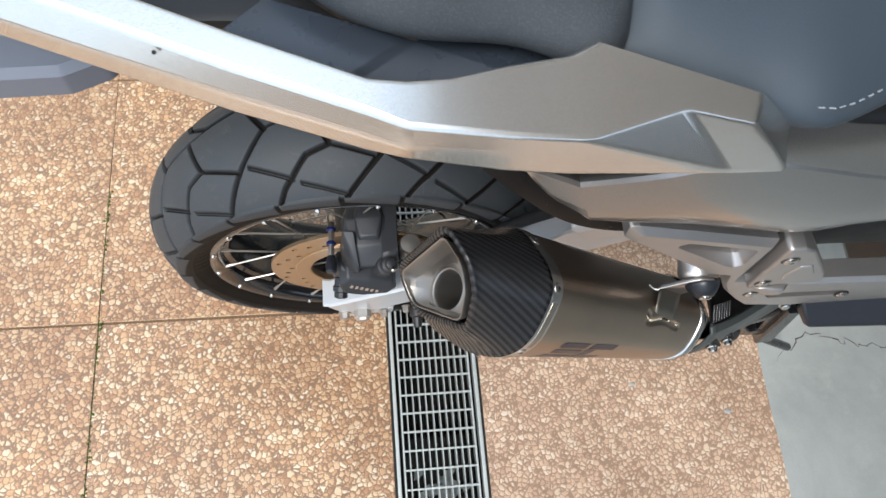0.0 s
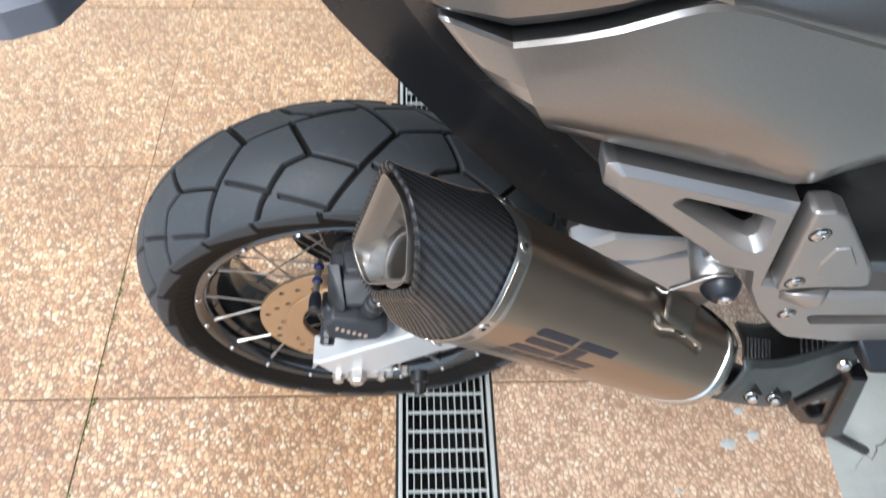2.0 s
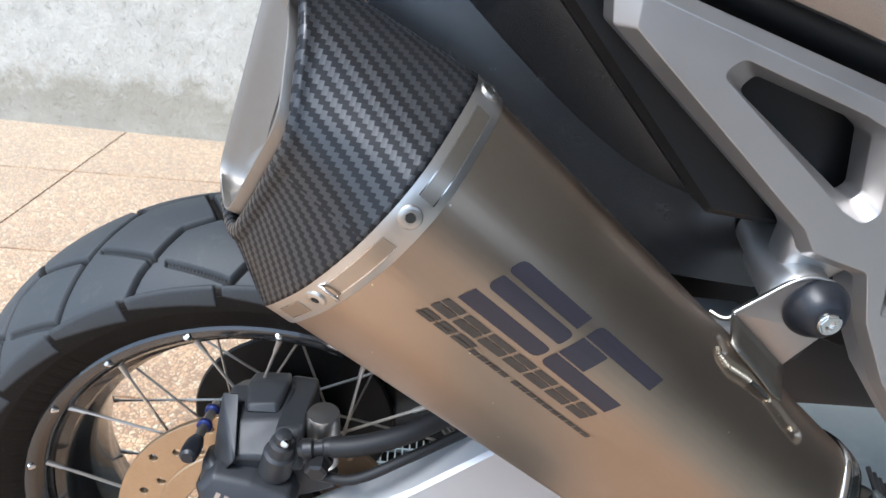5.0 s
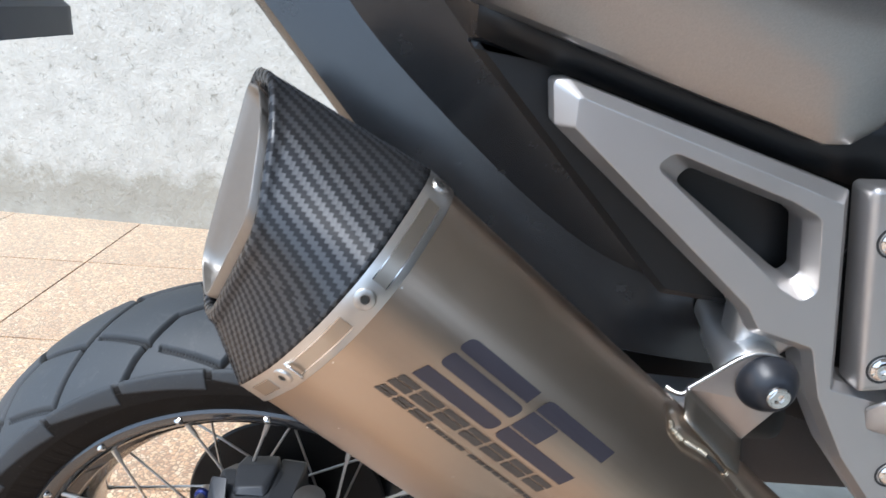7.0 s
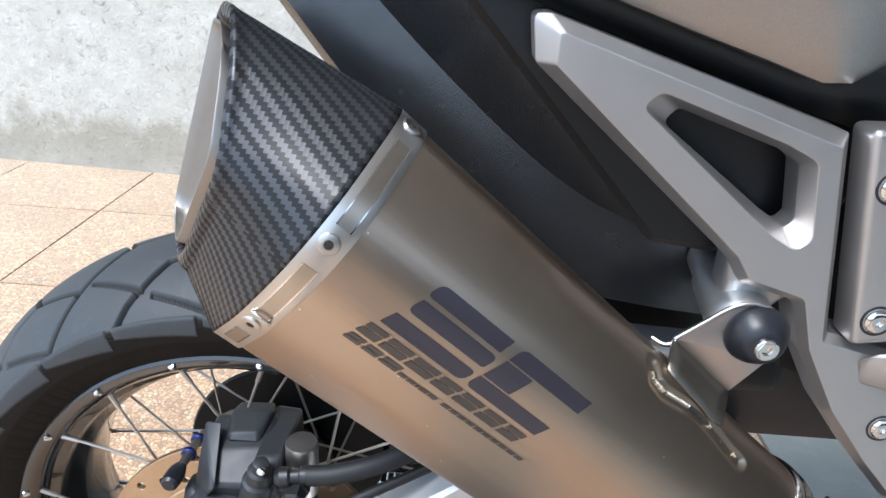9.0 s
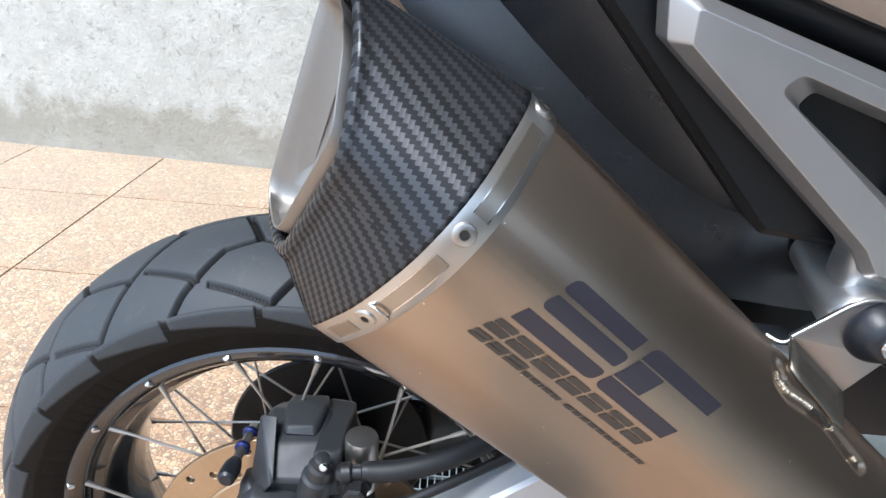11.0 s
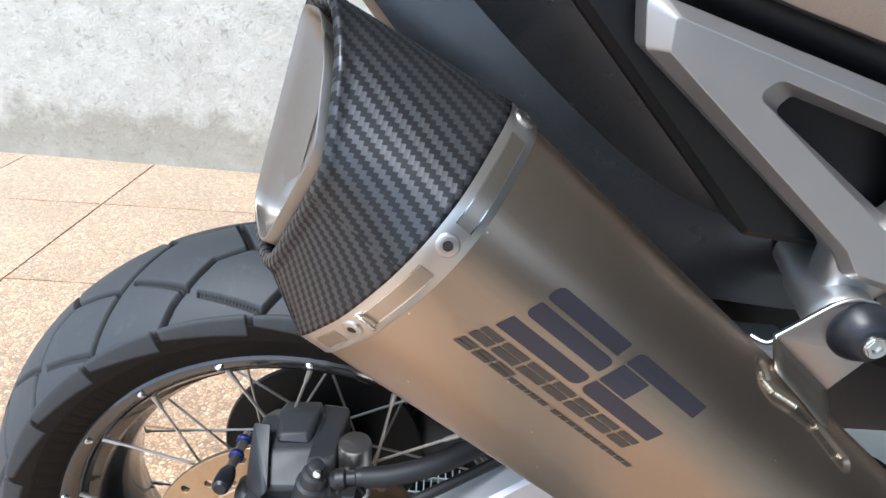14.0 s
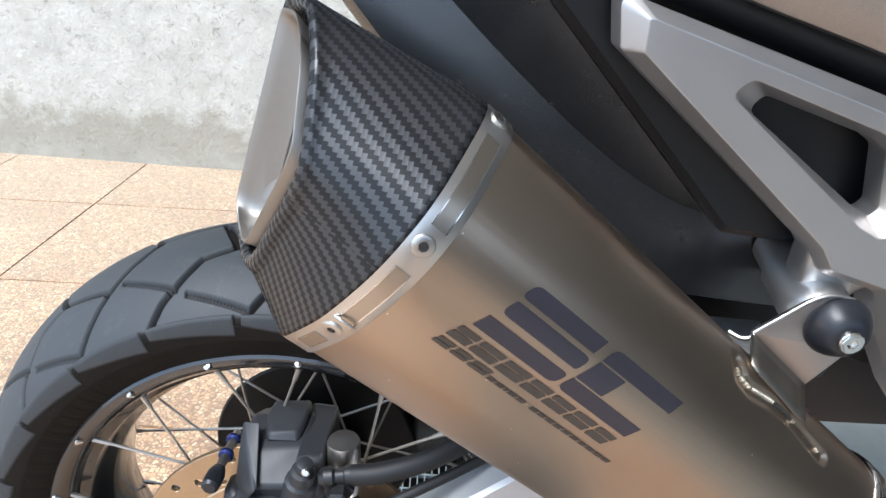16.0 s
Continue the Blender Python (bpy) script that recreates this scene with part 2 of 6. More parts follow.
M_SPOKE = plain("plated_spoke", (0.56, 0.53, 0.49), 0.36, 0.85, 300, 0.2, 0.1)
M_TABST = plain("tab_sheet", (0.46, 0.41, 0.38), 0.34, 1.0, 300, 0.15, 0.08)
M_HUB = plain("dark_cast", (0.030, 0.031, 0.033), 0.5, 0.3, 500, 0.3, 0.2)
M_CALIPER = plain("caliper_paint", (0.035, 0.037, 0.041), 0.48, 0.25, 700, 0.25, 0.2, 0.0003)
M_DISC = plain("brake_disc_steel", (0.47, 0.335, 0.21), 0.36, 0.85, 400, 0.3, 0.1)
M_ALU = plain("painted_aluminium", (0.60, 0.61, 0.62), 0.38, 0.35, 300, 0.10, 0.06, coat=0.2)
M_CAST = plain("silver_casting", (0.60, 0.595, 0.585), 0.38, 0.92, 900, 0.10, 0.10, 0.0002)
M_PLATE = plain("silver_bracket_lacquer", (0.50, 0.48, 0.465), 0.42, 0.92, 900, 0.10, 0.08, 0.0002)
M_BLACKP = plain("black_plastic", (0.0045, 0.0048, 0.0054), 0.44, 0.0, 700, 0.4, 0.18, 0.0003)
M_GREYP = plain("dark_grey_plastic", (0.0150, 0.0155, 0.0168), 0.25, 0.0, 700, 0.3, 0.2, 0.0003)
M_GREYP.node_tree.nodes["Principled BSDF"].inputs["IOR"].default_value = 1.72
M_PAINT = paint("silver_grey_lacquer", (0.30, 0.29, 0.28), 0.92, 0.30)
M_RAIL = paint("rail_lacquer", (0.63, 0.62, 0.59), 0.92, 0.26)
M_SEAT, M_SEATG = textile(), plain("grey_seat_cover", (0.042, 0.058, 0.074), 0.6, 0, 900, 0.2, 0.25, 0.0003)
M_GROM = plain("black_rubber", (0.012, 0.0135, 0.018), 0.38, 0, 500, 0.3, 0.1)
M_HOSE = plain("hose_rubber", (0.010, 0.0105, 0.012), 0.60, 0, 500, 0.3, 0.1)
M_LOGO = plain("dark_blue_print", (0.050, 0.045, 0.056), 0.34, 0.4, 300, 0.2, 0.02)
M_LOGO2 = plain("grey_print", (0.075, 0.063, 0.054), 0.4, 0.4, 300, 0.2, 0.02)
M_BLUE = plain("blue_anodised", (0.02, 0.03, 0.13), 0.3, 0.6)
M_DARKST = plain("dark_steel", (0.05, 0.05, 0.052), 0.45, 0.7, 400, 0.3, 0.2)
M_TAIL = plain("tail_grey_plastic", (0.165, 0.185, 0.225), 0.45, 0.0, 700, 0.15, 0.1)
M_DECK = plain("gloss_deck_plastic", (0.038, 0.048, 0.064), 0.28, 0.0, 700, 0.2, 0.05)
M_BLACKG = plain("gloss_black_paint", (0.006, 0.006, 0.007), 0.25, 0.0, 400, 0.3, 0.1)
M_SHIELD = plain("dark_shield_sheet", (0.075, 0.085, 0.085), 0.42, 0.4, 400, 0.2, 0.08)
M_PRINT = plain("tan_print", (0.40, 0.31, 0.25), 0.5)
M_SPLASH = plain("grey_mortar", (0.42, 0.43, 0.42), 0.9, 0, 300, 0.3, 0.4, 0.001)
M_WELD = plain("weld_metal", (0.33, 0.30, 0.245), 0.42, 1.0, 500, 0.3, 0.3, 0.0004)
# Darker copy of the tab's steel: shade of the downward foot in its colour.
M_TABSHADE = plain("tab_sheet_shaded", (0.26, 0.235, 0.20), 0.42, 1.0, 300, 0.2, 0.1)
M_THREAD = plain("seat_thread", (0.4, 0.42, 0.45), 0.8)


# ---- mesh helpers ----
def link(name, me, material, parent=None, label="", smooth=None):
    me.materials.clear()
    me.materials.append(material)
    ob = new(name, me)
    if smooth is not None:
        me.polygons.foreach_set("use_smooth", [True] * len(me.polygons))
        if smooth < 180:
            me.set_sharp_from_angle(angle=radians(smooth))
    if parent is not None:
        ob.parent = parent
    if label:
        ob["label"] = label
    return ob


def part(name, bm, material, parent=None, label="", smooth=None):
    bmesh.ops.recalc_face_normals(bm, faces=bm.faces)
    me = bpy.data.meshes.new(name)
    bm.to_mesh(me)
    bm.free()
    return link(name, me, material, parent, label, smooth)


def box(bm, lo, hi, bevel=0.0, m=None, seg=2):
    """A bevelled block between two corners."""
    made = bmesh.ops.create_cube(bm, size=1.0)["verts"]
    for v in made:
        v.co = Vector([l + (c + 0.5) * (h - l) for c, l, h in zip(v.co, lo, hi)])
    if bevel:
        es = list({e for v in made for e in v.link_edges})
        out = bmesh.ops.bevel(bm, geom=es, offset=bevel, segments=seg, affect="EDGES", profile=0.5)
        made = list({v for f in out["faces"] for v in f.verts} | {v for v in made if v.is_valid})
    if m is not None:
        bmesh.ops.transform(bm, matrix=m, verts=made)
    return made


def bar(bm, a, b, r, n=12, r2=None, caps=True):
    """A round bar from a to b."""
    a, b = Vector(a), Vector(b)
    turn = (b - a).to_track_quat("Z", "Y").to_matrix()
    rings = []
    for p, rr in ((a, r), (b, r if r2 is None else r2)):
        rings.append([bm.verts.new(p + turn @ Vector((rr * math.cos(k * math.tau / n), rr * math.sin(k * math.tau / n), 0))) for k in range(n)])
    for k in range(n):
        bm.faces.new((rings[0][k], rings[0][(k + 1) % n], rings[1][(k + 1) % n], rings[1][k]))
    if caps:
        bm.faces.new(rings[0][::-1]), bm.faces.new(rings[1])


def turned(bm, base, axis, profile, n=32):
    """A lathe shape: profile of (distance along the axis, radius) from base."""
    axis = Vector(axis).normalized()
    turn = axis.to_track_quat("Z", "Y").to_matrix()
    rings = []
    for s, r in profile:
        rings.append([bm.verts.new(Vector(base) + turn @ Vector((r * math.cos(k * math.tau / n), r * math.sin(k * math.tau / n), s))) for k in range(n)])
    for p, q in zip(rings, rings[1:]):
        for k in range(n):
            bm.faces.new((p[k], p[(k + 1) % n], q[(k + 1) % n], q[k]))
    for ring in (rings[0][::-1], rings[-1]):
        bm.faces.new(ring)


def pipe(bm, path, r, n=10):
    """A round hose along a path."""
    path = [Vector(p) for p in path]
    rings = []
    for k, p in enumerate(path):
        way = (path[min(k + 1, len(path) - 1)] - path[max(k - 1, 0)]).normalized()
        turn = way.to_track_quat("Z", "Y").to_matrix()
        rings.append([bm.verts.new(p + turn @ Vector((r * math.cos(q * math.tau / n), r * math.sin(q * math.tau / n), 0))) for q in range(n)])
    for p, q in zip(rings, rings[1:]):
        for k in range(n):
            bm.faces.new((p[k], p[(k + 1) % n], q[(k + 1) % n], q[k]))
    bm.faces.new(rings[0][::-1]), bm.faces.new(rings[-1])


def curve(points, n):
    """n points along a smooth line through the given ones."""
    pts = [Vector(p) for p in points]
    if len(pts) < 3:
        return [pts[0].lerp(pts[-1], k / (n - 1)) for k in range(n)]
    ext = [pts[0] * 2 - pts[1], *pts, pts[-1] * 2 - pts[-2]]
    dense = []
    for k in range(1, len(ext) - 2):
        p0, p1, p2, p3 = ext[k - 1 : k + 3]
        for q in range(12):
            t = q / 12
            dense.append(0.5 * ((2 * p1) + (p2 - p0) * t + (2 * p0 - 5 * p1 + 4 * p2 - p3) * t * t + (3 * p1 - p0 - 3 * p2 + p3) * t**3))
    dense.append(pts[-1])
    run = [0.0]
    for a, b in zip(dense, dense[1:]):
        run.append(run[-1] + (b - a).length)
    out, i = [], 0
    for k in range(n):
        want = run[-1] * k / (n - 1)
        while i < len(run) - 2 and run[i + 1] < want:
            i += 1
        span = run[i + 1] - run[i]
        out.append(dense[i].lerp(dense[i + 1], (want - run[i]) / span if span else 0))
    return out


def rounded(poly, r, n=4):
    """A 2D outline with its corners rounded. r: one radius or one for each corner."""
    out, count = [], len(poly)
    rs = r if isinstance(r, (list, tuple)) else [r] * count
    for k, p in enumerate(poly):
        p, a, b = Vector(p), Vector(poly[k - 1]), Vector(poly[(k + 1) % count])
        da, db = (a - p), (b - p)
        half = da.angle(db) / 2
        cut = min(rs[k] / max(math.tan(half), 1e-3), da.length * 0.48, db.length * 0.48)
        s, e = p + da.normalized() * cut, p + db.normalized() * cut
        for q in range(n + 1):
            t = q / n
            out.append((1 - t) ** 2 * s + 2 * t * (1 - t) * p + t * t * e)
    return out


def inset(poly, d):
    """The outline moved inwards by d (outwards: minus), for a counter-clockwise outline."""
    out, n = [], len(poly)
    area = sum(poly[k - 1].x * poly[k].y - poly[k].x * poly[k - 1].y for k in range(n))
    sign = 1 if area > 0 else -1
    for k in range(n):
        e1, e2 = poly[k] - poly[k - 1], poly[(k + 1) % n] - poly[k]
        if e1.length < 1e-7:
            e1 = poly[k] - poly[k - 2]
        if e2.length < 1e-7:
            e2 = poly[(k + 2) % n] - poly[k]
        n1, n2 = Vector((-e1.y, e1.x)).normalized(), Vector((-e2.y, e2.x)).normalized()
        v = n1 + n2
        v = v.normalized() / max(0.45, v.normalized().dot(n1)) if v.length > 1e-6 else n1
        out.append(poly[k] + v * d * sign)
    return out


def plate(outer, holes, front, back, place, chamfer=0.002, hole_chamfer=None):
    """A flat plate with real holes. Outlines in 2D; place(u, v, depth) gives the spot in space; its front edges are chamfered."""
    bm = bmesh.new()
    hole_chamfer = chamfer if hole_chamfer is None else hole_chamfer
    faces = [[], []]
    for loop, c in [(outer, chamfer)] + [(h, -hole_chamfer) for h in holes]:
        loop = [Vector(p) for p in loop]
        k = abs(c) if back > front else -abs(c)
        rings = [[bm.verts.new(place(p.x, p.y, depth)) for p in some] for some, depth in ((inset(loop, c), front), (loop, front + k), (loop, back))]
        n = len(loop)
        for a, b in zip(rings, rings[1:]):
            for q in range(n):
                bm.faces.new((a[q], a[(q + 1) % n], b[(q + 1) % n], b[q]))
        faces[0].append(rings[0]), faces[1].append(rings[2])
    for rings in faces:
        edges = []
        for ring in rings:
            for a, b in zip(ring, ring[1:] + ring[:1]):
                edges.append(bm.edges.get((a, b)) or bm.edges.new((a, b)))
        bmesh.ops.triangle_fill(bm, edges=edges, use_beauty=True)
    return bm


def cast_plate(outer, holes, front, back, bevel, res=4):
    """A plate in the plane of x and z with rounded edges and real holes, from a filled curve."""
    cu = bpy.data.curves.new("outline", "CURVE")
    cu.dimensions, cu.fill_mode = "2D", "BOTH"
    for n, loop in enumerate([outer] + list(holes)):
        loop = [Vector(p) for p in loop]
        area = sum(loop[k - 1].x * loop[k].y - loop[k].x * loop[k - 1].y for k in range(len(loop)))
        if (area > 0) == (n > 0):
            loop = loop[::-1]
        sp = cu.splines.new("POLY")
        sp.points.add(len(loop) - 1)
        for p, q in zip(sp.points, loop):
            p.co = (q.x, q.y, 0, 1)
        sp.use_cyclic_u = True
    thick = abs(back - front)
    cu.extrude, cu.bevel_depth, cu.bevel_resolution, cu.offset = thick / 2 - bevel, bevel, res, -bevel
    ob = bpy.data.objects.new("outline", cu)
    me = bpy.data.meshes.new_from_object(ob)
    bpy.data.objects.remove(ob)
    bpy.data.curves.remove(cu)
    bm = bmesh.new()
    bm.from_mesh(me)
    bpy.data.meshes.remove(me)
    mid = (front + back) / 2
    for v in bm.verts:
        v.co = Vector((v.co.x, mid - v.co.z if front < back else mid + v.co.z, v.co.y))
    bmesh.ops.remove_doubles(bm, verts=bm.verts, dist=1e-6)
    return bm


def side_plate(outer, holes, front, back, chamfer=0.002, hole_chamfer=None):
    return plate(outer, holes, front, back, lambda u, v, w: Vector((u, w, v)), chamfer, hole_chamfer)


def skin(name, rows, material, parent, thick=0.004, label="", level=2, crease=()):
    """A curved panel through rows of points, made thick; subdivided to a smooth surface."""
    bm = bmesh.new()
    grid = [[bm.verts.new(p) for p in row] for row in rows]
    for a, b in zip(grid, grid[1:]):
        for k in range(len(a) - 1):
            bm.faces.new((a[k], a[k + 1], b[k + 1], b[k]))
    if crease:
        layer = bm.edges.layers.float.new("crease_edge")
        for r in crease:
            for a, b in zip(grid[r], grid[r][1:]):
                bm.edges.get((a, b))[layer] = 1.0
    bm.edges.index_update()
    folds = [bm.edges.get((a, b)).index for r in crease for a, b in zip(grid[r], grid[r][1:])]
    me = bpy.data.meshes.new(name)
    bm.to_mesh(me)
    bm.free()
    ob = link(name, me, material, parent, label, 180)
    for i in folds:
        me.edges[i].use_edge_sharp = True
    if level:
        s = ob.modifiers.new("smooth", "SUBSURF")
        s.levels = s.render_levels = level
        s.boundary_smooth = "PRESERVE_CORNERS"
    th = ob.modifiers.new("thick", "SOLIDIFY")
    th.thickness, th.offset = thick, 0.0
    return ob


def panel(name, rows, material, parent, thick=0.003, label="", sharp=22):
    """A panel through dense rows of points, with its sharp bends kept."""
    n = len(rows[0])
    verts = [p for row in rows for p in row]
    faces = [(r * n + k, r * n + k + 1, (r + 1) * n + k + 1, (r + 1) * n + k) for r in range(len(rows) - 1) for k in range(n - 1)]
    ob = solid(name, verts, faces, material, parent, label, sharp)
    th = ob.modifiers.new("thick", "SOLIDIFY")
    th.thickness, th.offset = thick, 0.0
    return ob


def solid(name, verts, faces, material, parent=None, label="", smooth=None, uvs=None):
    me = bpy.data.meshes.new(name)
    me.from_pydata(verts, [], faces)
    if uvs is not None:
        layer = me.uv_layers.new(name="UVMap")
        loops = np.zeros(len(me.loops), dtype=np.int32)
        me.loops.foreach_get("vertex_index", loops)
        layer.data.foreach_set("uv", np.asarray(uvs, dtype=np.float32)[loops].ravel())
    return link(name, me, material, parent, label, smooth)


# ---- the place: paving, drain, wall ----
S, SX, S1 = 0.482, 0.451, 0.489   # pitch of the slabs along and across the drain, and the width of the column beside it
GL, GR, CX = 0.0, 0.150, 0.690


def wall_y(x):
    return 1.772 - 0.064 * x


bed = bmesh.new()
for lo, hi in (((-40, -40), (GL - 0.004, 40)), ((GR + 0.004, -40), (40, 40))):
    box(bed, (lo[0], lo[1], -0.30), (hi[0], hi[1], -0.0035))
pavement = tagged(part("pavement", bed, M_MORTAR), "bed of dark sand and mortar under the paving slabs", "pavement", kind="structure")

apron = bmesh.new()
rng = random.Random(4)
edge = [(CX + rng.uniform(-0.004, 0.004) + 0.01 * math.sin(y * 3.1), y) for y in np.linspace(-3, 3.2, 90)]
top = [apron.verts.new((x, y, 0.001)) for x, y in edge]
far = [apron.verts.new((30, y, 0.001)) for x, y in edge]
low = [apron.verts.new((x, y, -0.012)) for x, y in edge]
for k in range(len(edge) - 1):
    apron.faces.new((top[k], far[k], far[k + 1], top[k + 1]))
    apron.faces.new((low[k], top[k], top[k + 1], low[k + 1]))
tagged(part("concrete_apron", apron, M_CONC), "smooth grey-green concrete apron with hairline cracks", "pavement", kind="structure")


def crack(name, pts, width, seed):
    r, bm = random.Random(seed), bmesh.new()
    line = curve(pts, 60)
    wob = [p + Vector((r.gauss(0, 0.004), r.gauss(0, 0.004), 0)) for p in line]
    rows = []
    for k, p in enumerate(wob):
        w = width * (0.4 + r.random()) * (1 - abs(k / 30 - 1) ** 4)
        d = (wob[min(k + 1, 59)] - wob[max(k - 1, 0)]).normalized()
        s = Vector((-d.y, d.x, 0)) * w
        rows.append((bm.verts.new(p + s), bm.verts.new(p - s)))
    for a, b in zip(rows, rows[1:]):
        bm.faces.new((a[0], a[1], b[1], b[0]))
    return tagged(part(name, bm, M_PIT_SHADE), "thin dark crack in the concrete", "crack", kind="structure")


crack("crack", [(0.70, -0.14, 0.0022), (0.80, -0.09, 0.0022), (0.95, -0.12, 0.0022), (1.2, -0.05, 0.0022)], 0.0009, 2)

# joints with a little moss between the slabs near the wheel
moss = bmesh.new()
rng = random.Random(9)
for k in range(420):
    y = rng.uniform(-0.6, 0.25)
    x = -S1 + rng.gauss(0, 0.0022)
    r = rng.uniform(0.0012, 0.0034)
    bmesh.ops.create_icosphere(moss, subdivisions=1, radius=r, matrix=Matrix.Translation((x, y, -0.003 + rng.uniform(-0.001, 0.002))))
tagged(part("moss", moss, M_MOSS), "dark green moss growing in a slab joint", "moss", kind="stuff")


def grate(y0, length):
    """A galvanised mesh grating in its angle frame over a dark channel."""
    bm = bmesh.new()
    box(bm, (GL, y0, -0.02), (GL + 0.006, y0 + length, 0.002), 0.0008)
    frame_ob = tagged(part("drain_grating", bm, M_GALV), "galvanised steel mesh grating over a dark drain channel", "drain grating", "drain gratings")
    bm = bmesh.new()
    box(bm, (GR - 0.006, y0, -0.02), (GR, y0 + length, 0.002), 0.0008)
    part("frame_rail", bm, M_GALV, frame_ob)
    for y in (y0 + 0.002, y0 + length - 0.006):
        bm = bmesh.new()
        box(bm, (GL + 0.012, y, -0.02), (GR - 0.012, y + 0.004, 0.0), 0.0006)
        part("end_bar", bm, M_GALV, frame_ob)
    for x in (GL + 0.012, GR - 0.015):
        bm = bmesh.new()
        box(bm, (x, y0 + 0.002, -0.022), (x + 0.003, y0 + length - 0.002, 0.0005), 0.0006)
        part("edge_bar", bm, M_GALV, frame_ob)
    me = None
    count = 11
    for k in range(1, count):
        x = GL + 0.0125 + (GR - GL - 0.0265) * k / count
        bm = bmesh.new()
        box(bm, (-0.0008, 0, -0.02), (0.0008, length - 0.008, -0.0008))
        if me is None:
            ob = part("bearing_bar", bm, M_GALV, frame_ob)
            me = ob.data
        else:
            bm.free()
            ob = new("bearing_bar", me)
            ob.parent = frame_ob
        ob.location = (x, y0 + 0.004, 0)
    me, k = None, 1
    while 0.031 * k < length - 0.01:
        if me is None:
            bm = bmesh.new()
            box(bm, (GL + 0.012, -0.0016, -0.007), (GR - 0.012, 0.0016, 0.0002), 0.0005, seg=1)
            ob = part("cross_bar", bm, M_GALV, frame_ob)
            me = ob.data
        else:
            ob = new("cross_bar", me)
            ob.parent = frame_ob
        ob.location = (0, y0 + 0.031 * k, 0)
        k += 1
    return frame_ob


grate(-1.40, 0.998), grate(-0.40, 0.998), grate(0.60, 0.998)
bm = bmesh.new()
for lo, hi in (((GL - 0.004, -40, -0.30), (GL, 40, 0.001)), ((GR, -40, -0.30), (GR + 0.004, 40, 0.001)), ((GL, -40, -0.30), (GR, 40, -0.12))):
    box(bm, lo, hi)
tagged(part("drain_channel", bm, M_PIT_SHADE), "drain channel below the grating, its shade coloured in near-black", "drain", kind="structure")

bm = bmesh.new()
x0, x1 = -6.0, 6.0
pts = [(x0, wall_y(x0)), (x1, wall_y(x1)), (x1, wall_y(x1) + 0.25), (x0, wall_y(x0) + 0.25)]
lo, hi = [bm.verts.new((x, y, -0.05)) for x, y in pts], [bm.verts.new((x, y, 2.6)) for x, y in pts]
for k in range(4):
    bm.faces.new((lo[k], lo[(k + 1) % 4], hi[(k + 1) % 4], hi[k]))
bm.faces.new(hi), bm.faces.new(lo[::-1])
tagged(part("wall_north", bm, M_WALL), "rough off-white plaster wall with a damp stained foot", "wall", kind="structure")

# added, unseen overhang and dark walls of an assumed building, sized to shape reflections
M_UNSEEN_PALE = plain("unseen_ceiling_pale", (0.66, 0.68, 0.68), 0.8, 0, 40, 0.25, 0.3, 0.002)
M_UNSEEN_DARK = plain("unseen_wall_dark", (0.075, 0.077, 0.075), 0.8, 0, 40, 0.25, 0.3, 0.002)
bm = bmesh.new()
box(bm, (0.10, -2.7, 2.45), (6.0, 3.0, 2.70))
tagged(part("ceiling", bm, M_UNSEEN_PALE), "unseen pale ceiling over the drain, added to shape the light", "ceiling", kind="structure")
for nm, lo, hi in (("wall_east", (5.8, -4.2, 0), (6.0, 3.0, 2.45)), ("wall_south", (0.45, -4.4, 0), (6.0, -4.2, 2.1))):
    bm = bmesh.new()
    box(bm, lo, hi)
    tagged(part(nm, bm, M_UNSEEN_DARK), "unseen plain wall, added to darken reflections", "wall", kind="structure")

# ---- the motorcycle ----
WX, WY, WZ, WR = -0.047, 0.066, 0.279, 0.280
bike = tagged(new("motorcycle"), "silver-grey adventure scooter with a titanium and carbon exhaust", "motorcycle")
bike.location = (0, 0, 0)

# rear wheel
bm = bmesh.new()
turned(bm, (WX, WY - 0.062, WZ), (0, 1, 0), [(0, 0.012), (0, 0.03), (0.006, 0.034), (0.010, 0.046), (0.016, 0.050), (0.020, 0.044), (0.05, 0.034), (0.10, 0.040), (0.104, 0.055), (0.110, 0.055), (0.122, 0.04), (0.124, 0.012)], 40)
wheel = part("rear_wheel", bm, M_HUB, bike, "rear wheel with black spoked rim and block tread tyre", 30)

# tyre: a ring of rubber with cut grooves
NT, NV = 2112, 230
P = math.tau * WR / 11
START = -0.0335   # where a long cross groove meets the near shoulder
LONG = [(0.000, 0.103), (0.021, 0.078), (0.0515, 0.0425), (0.068, 0.0235), (0.088, -0.001)]
HOOK = [(0.0768, 0.103), (0.1017, 0.069), (0.1145, 0.0565), (0.1326, 0.0362), (0.1590, 0.027), (0.1370, -0.0165)]
LINKS = [(0.1590, 0.027), (0.2073, 0.041)]
PAIRS = [[(0.064, 0.039), (0.114, 0.0605)], [(0.1225, 0.0655), (0.1770, 0.0835)]]
MIDDLE = [(0.090, -0.002), (0.1425, -0.0172), (0.2027, -0.0359)]
CUTS = []
for side in (-1, 1):
    lines = [(LONG, 0.0025), (HOOK if side < 0 else HOOK[:5], 0.0025), (LINKS, 0.0016)]
    if side < 0:
        lines.append((MIDDLE, 0.0018))
    for (u0, v0), (u1, v1) in PAIRS:
        lines += [([(u0, v0 + d), (u1, v1 + d)], 0.0006) for d in (-0.0015, 0.0015)]
    for line, w in lines:
        for (a0, v0), (a1, v1) in zip(line, line[1:]):
            CUTS.append((a0 + START, v0 * side, a1 + START, v1 * side, w))
prof, lat = [], []
RC, AMAX = 0.094, 0.074
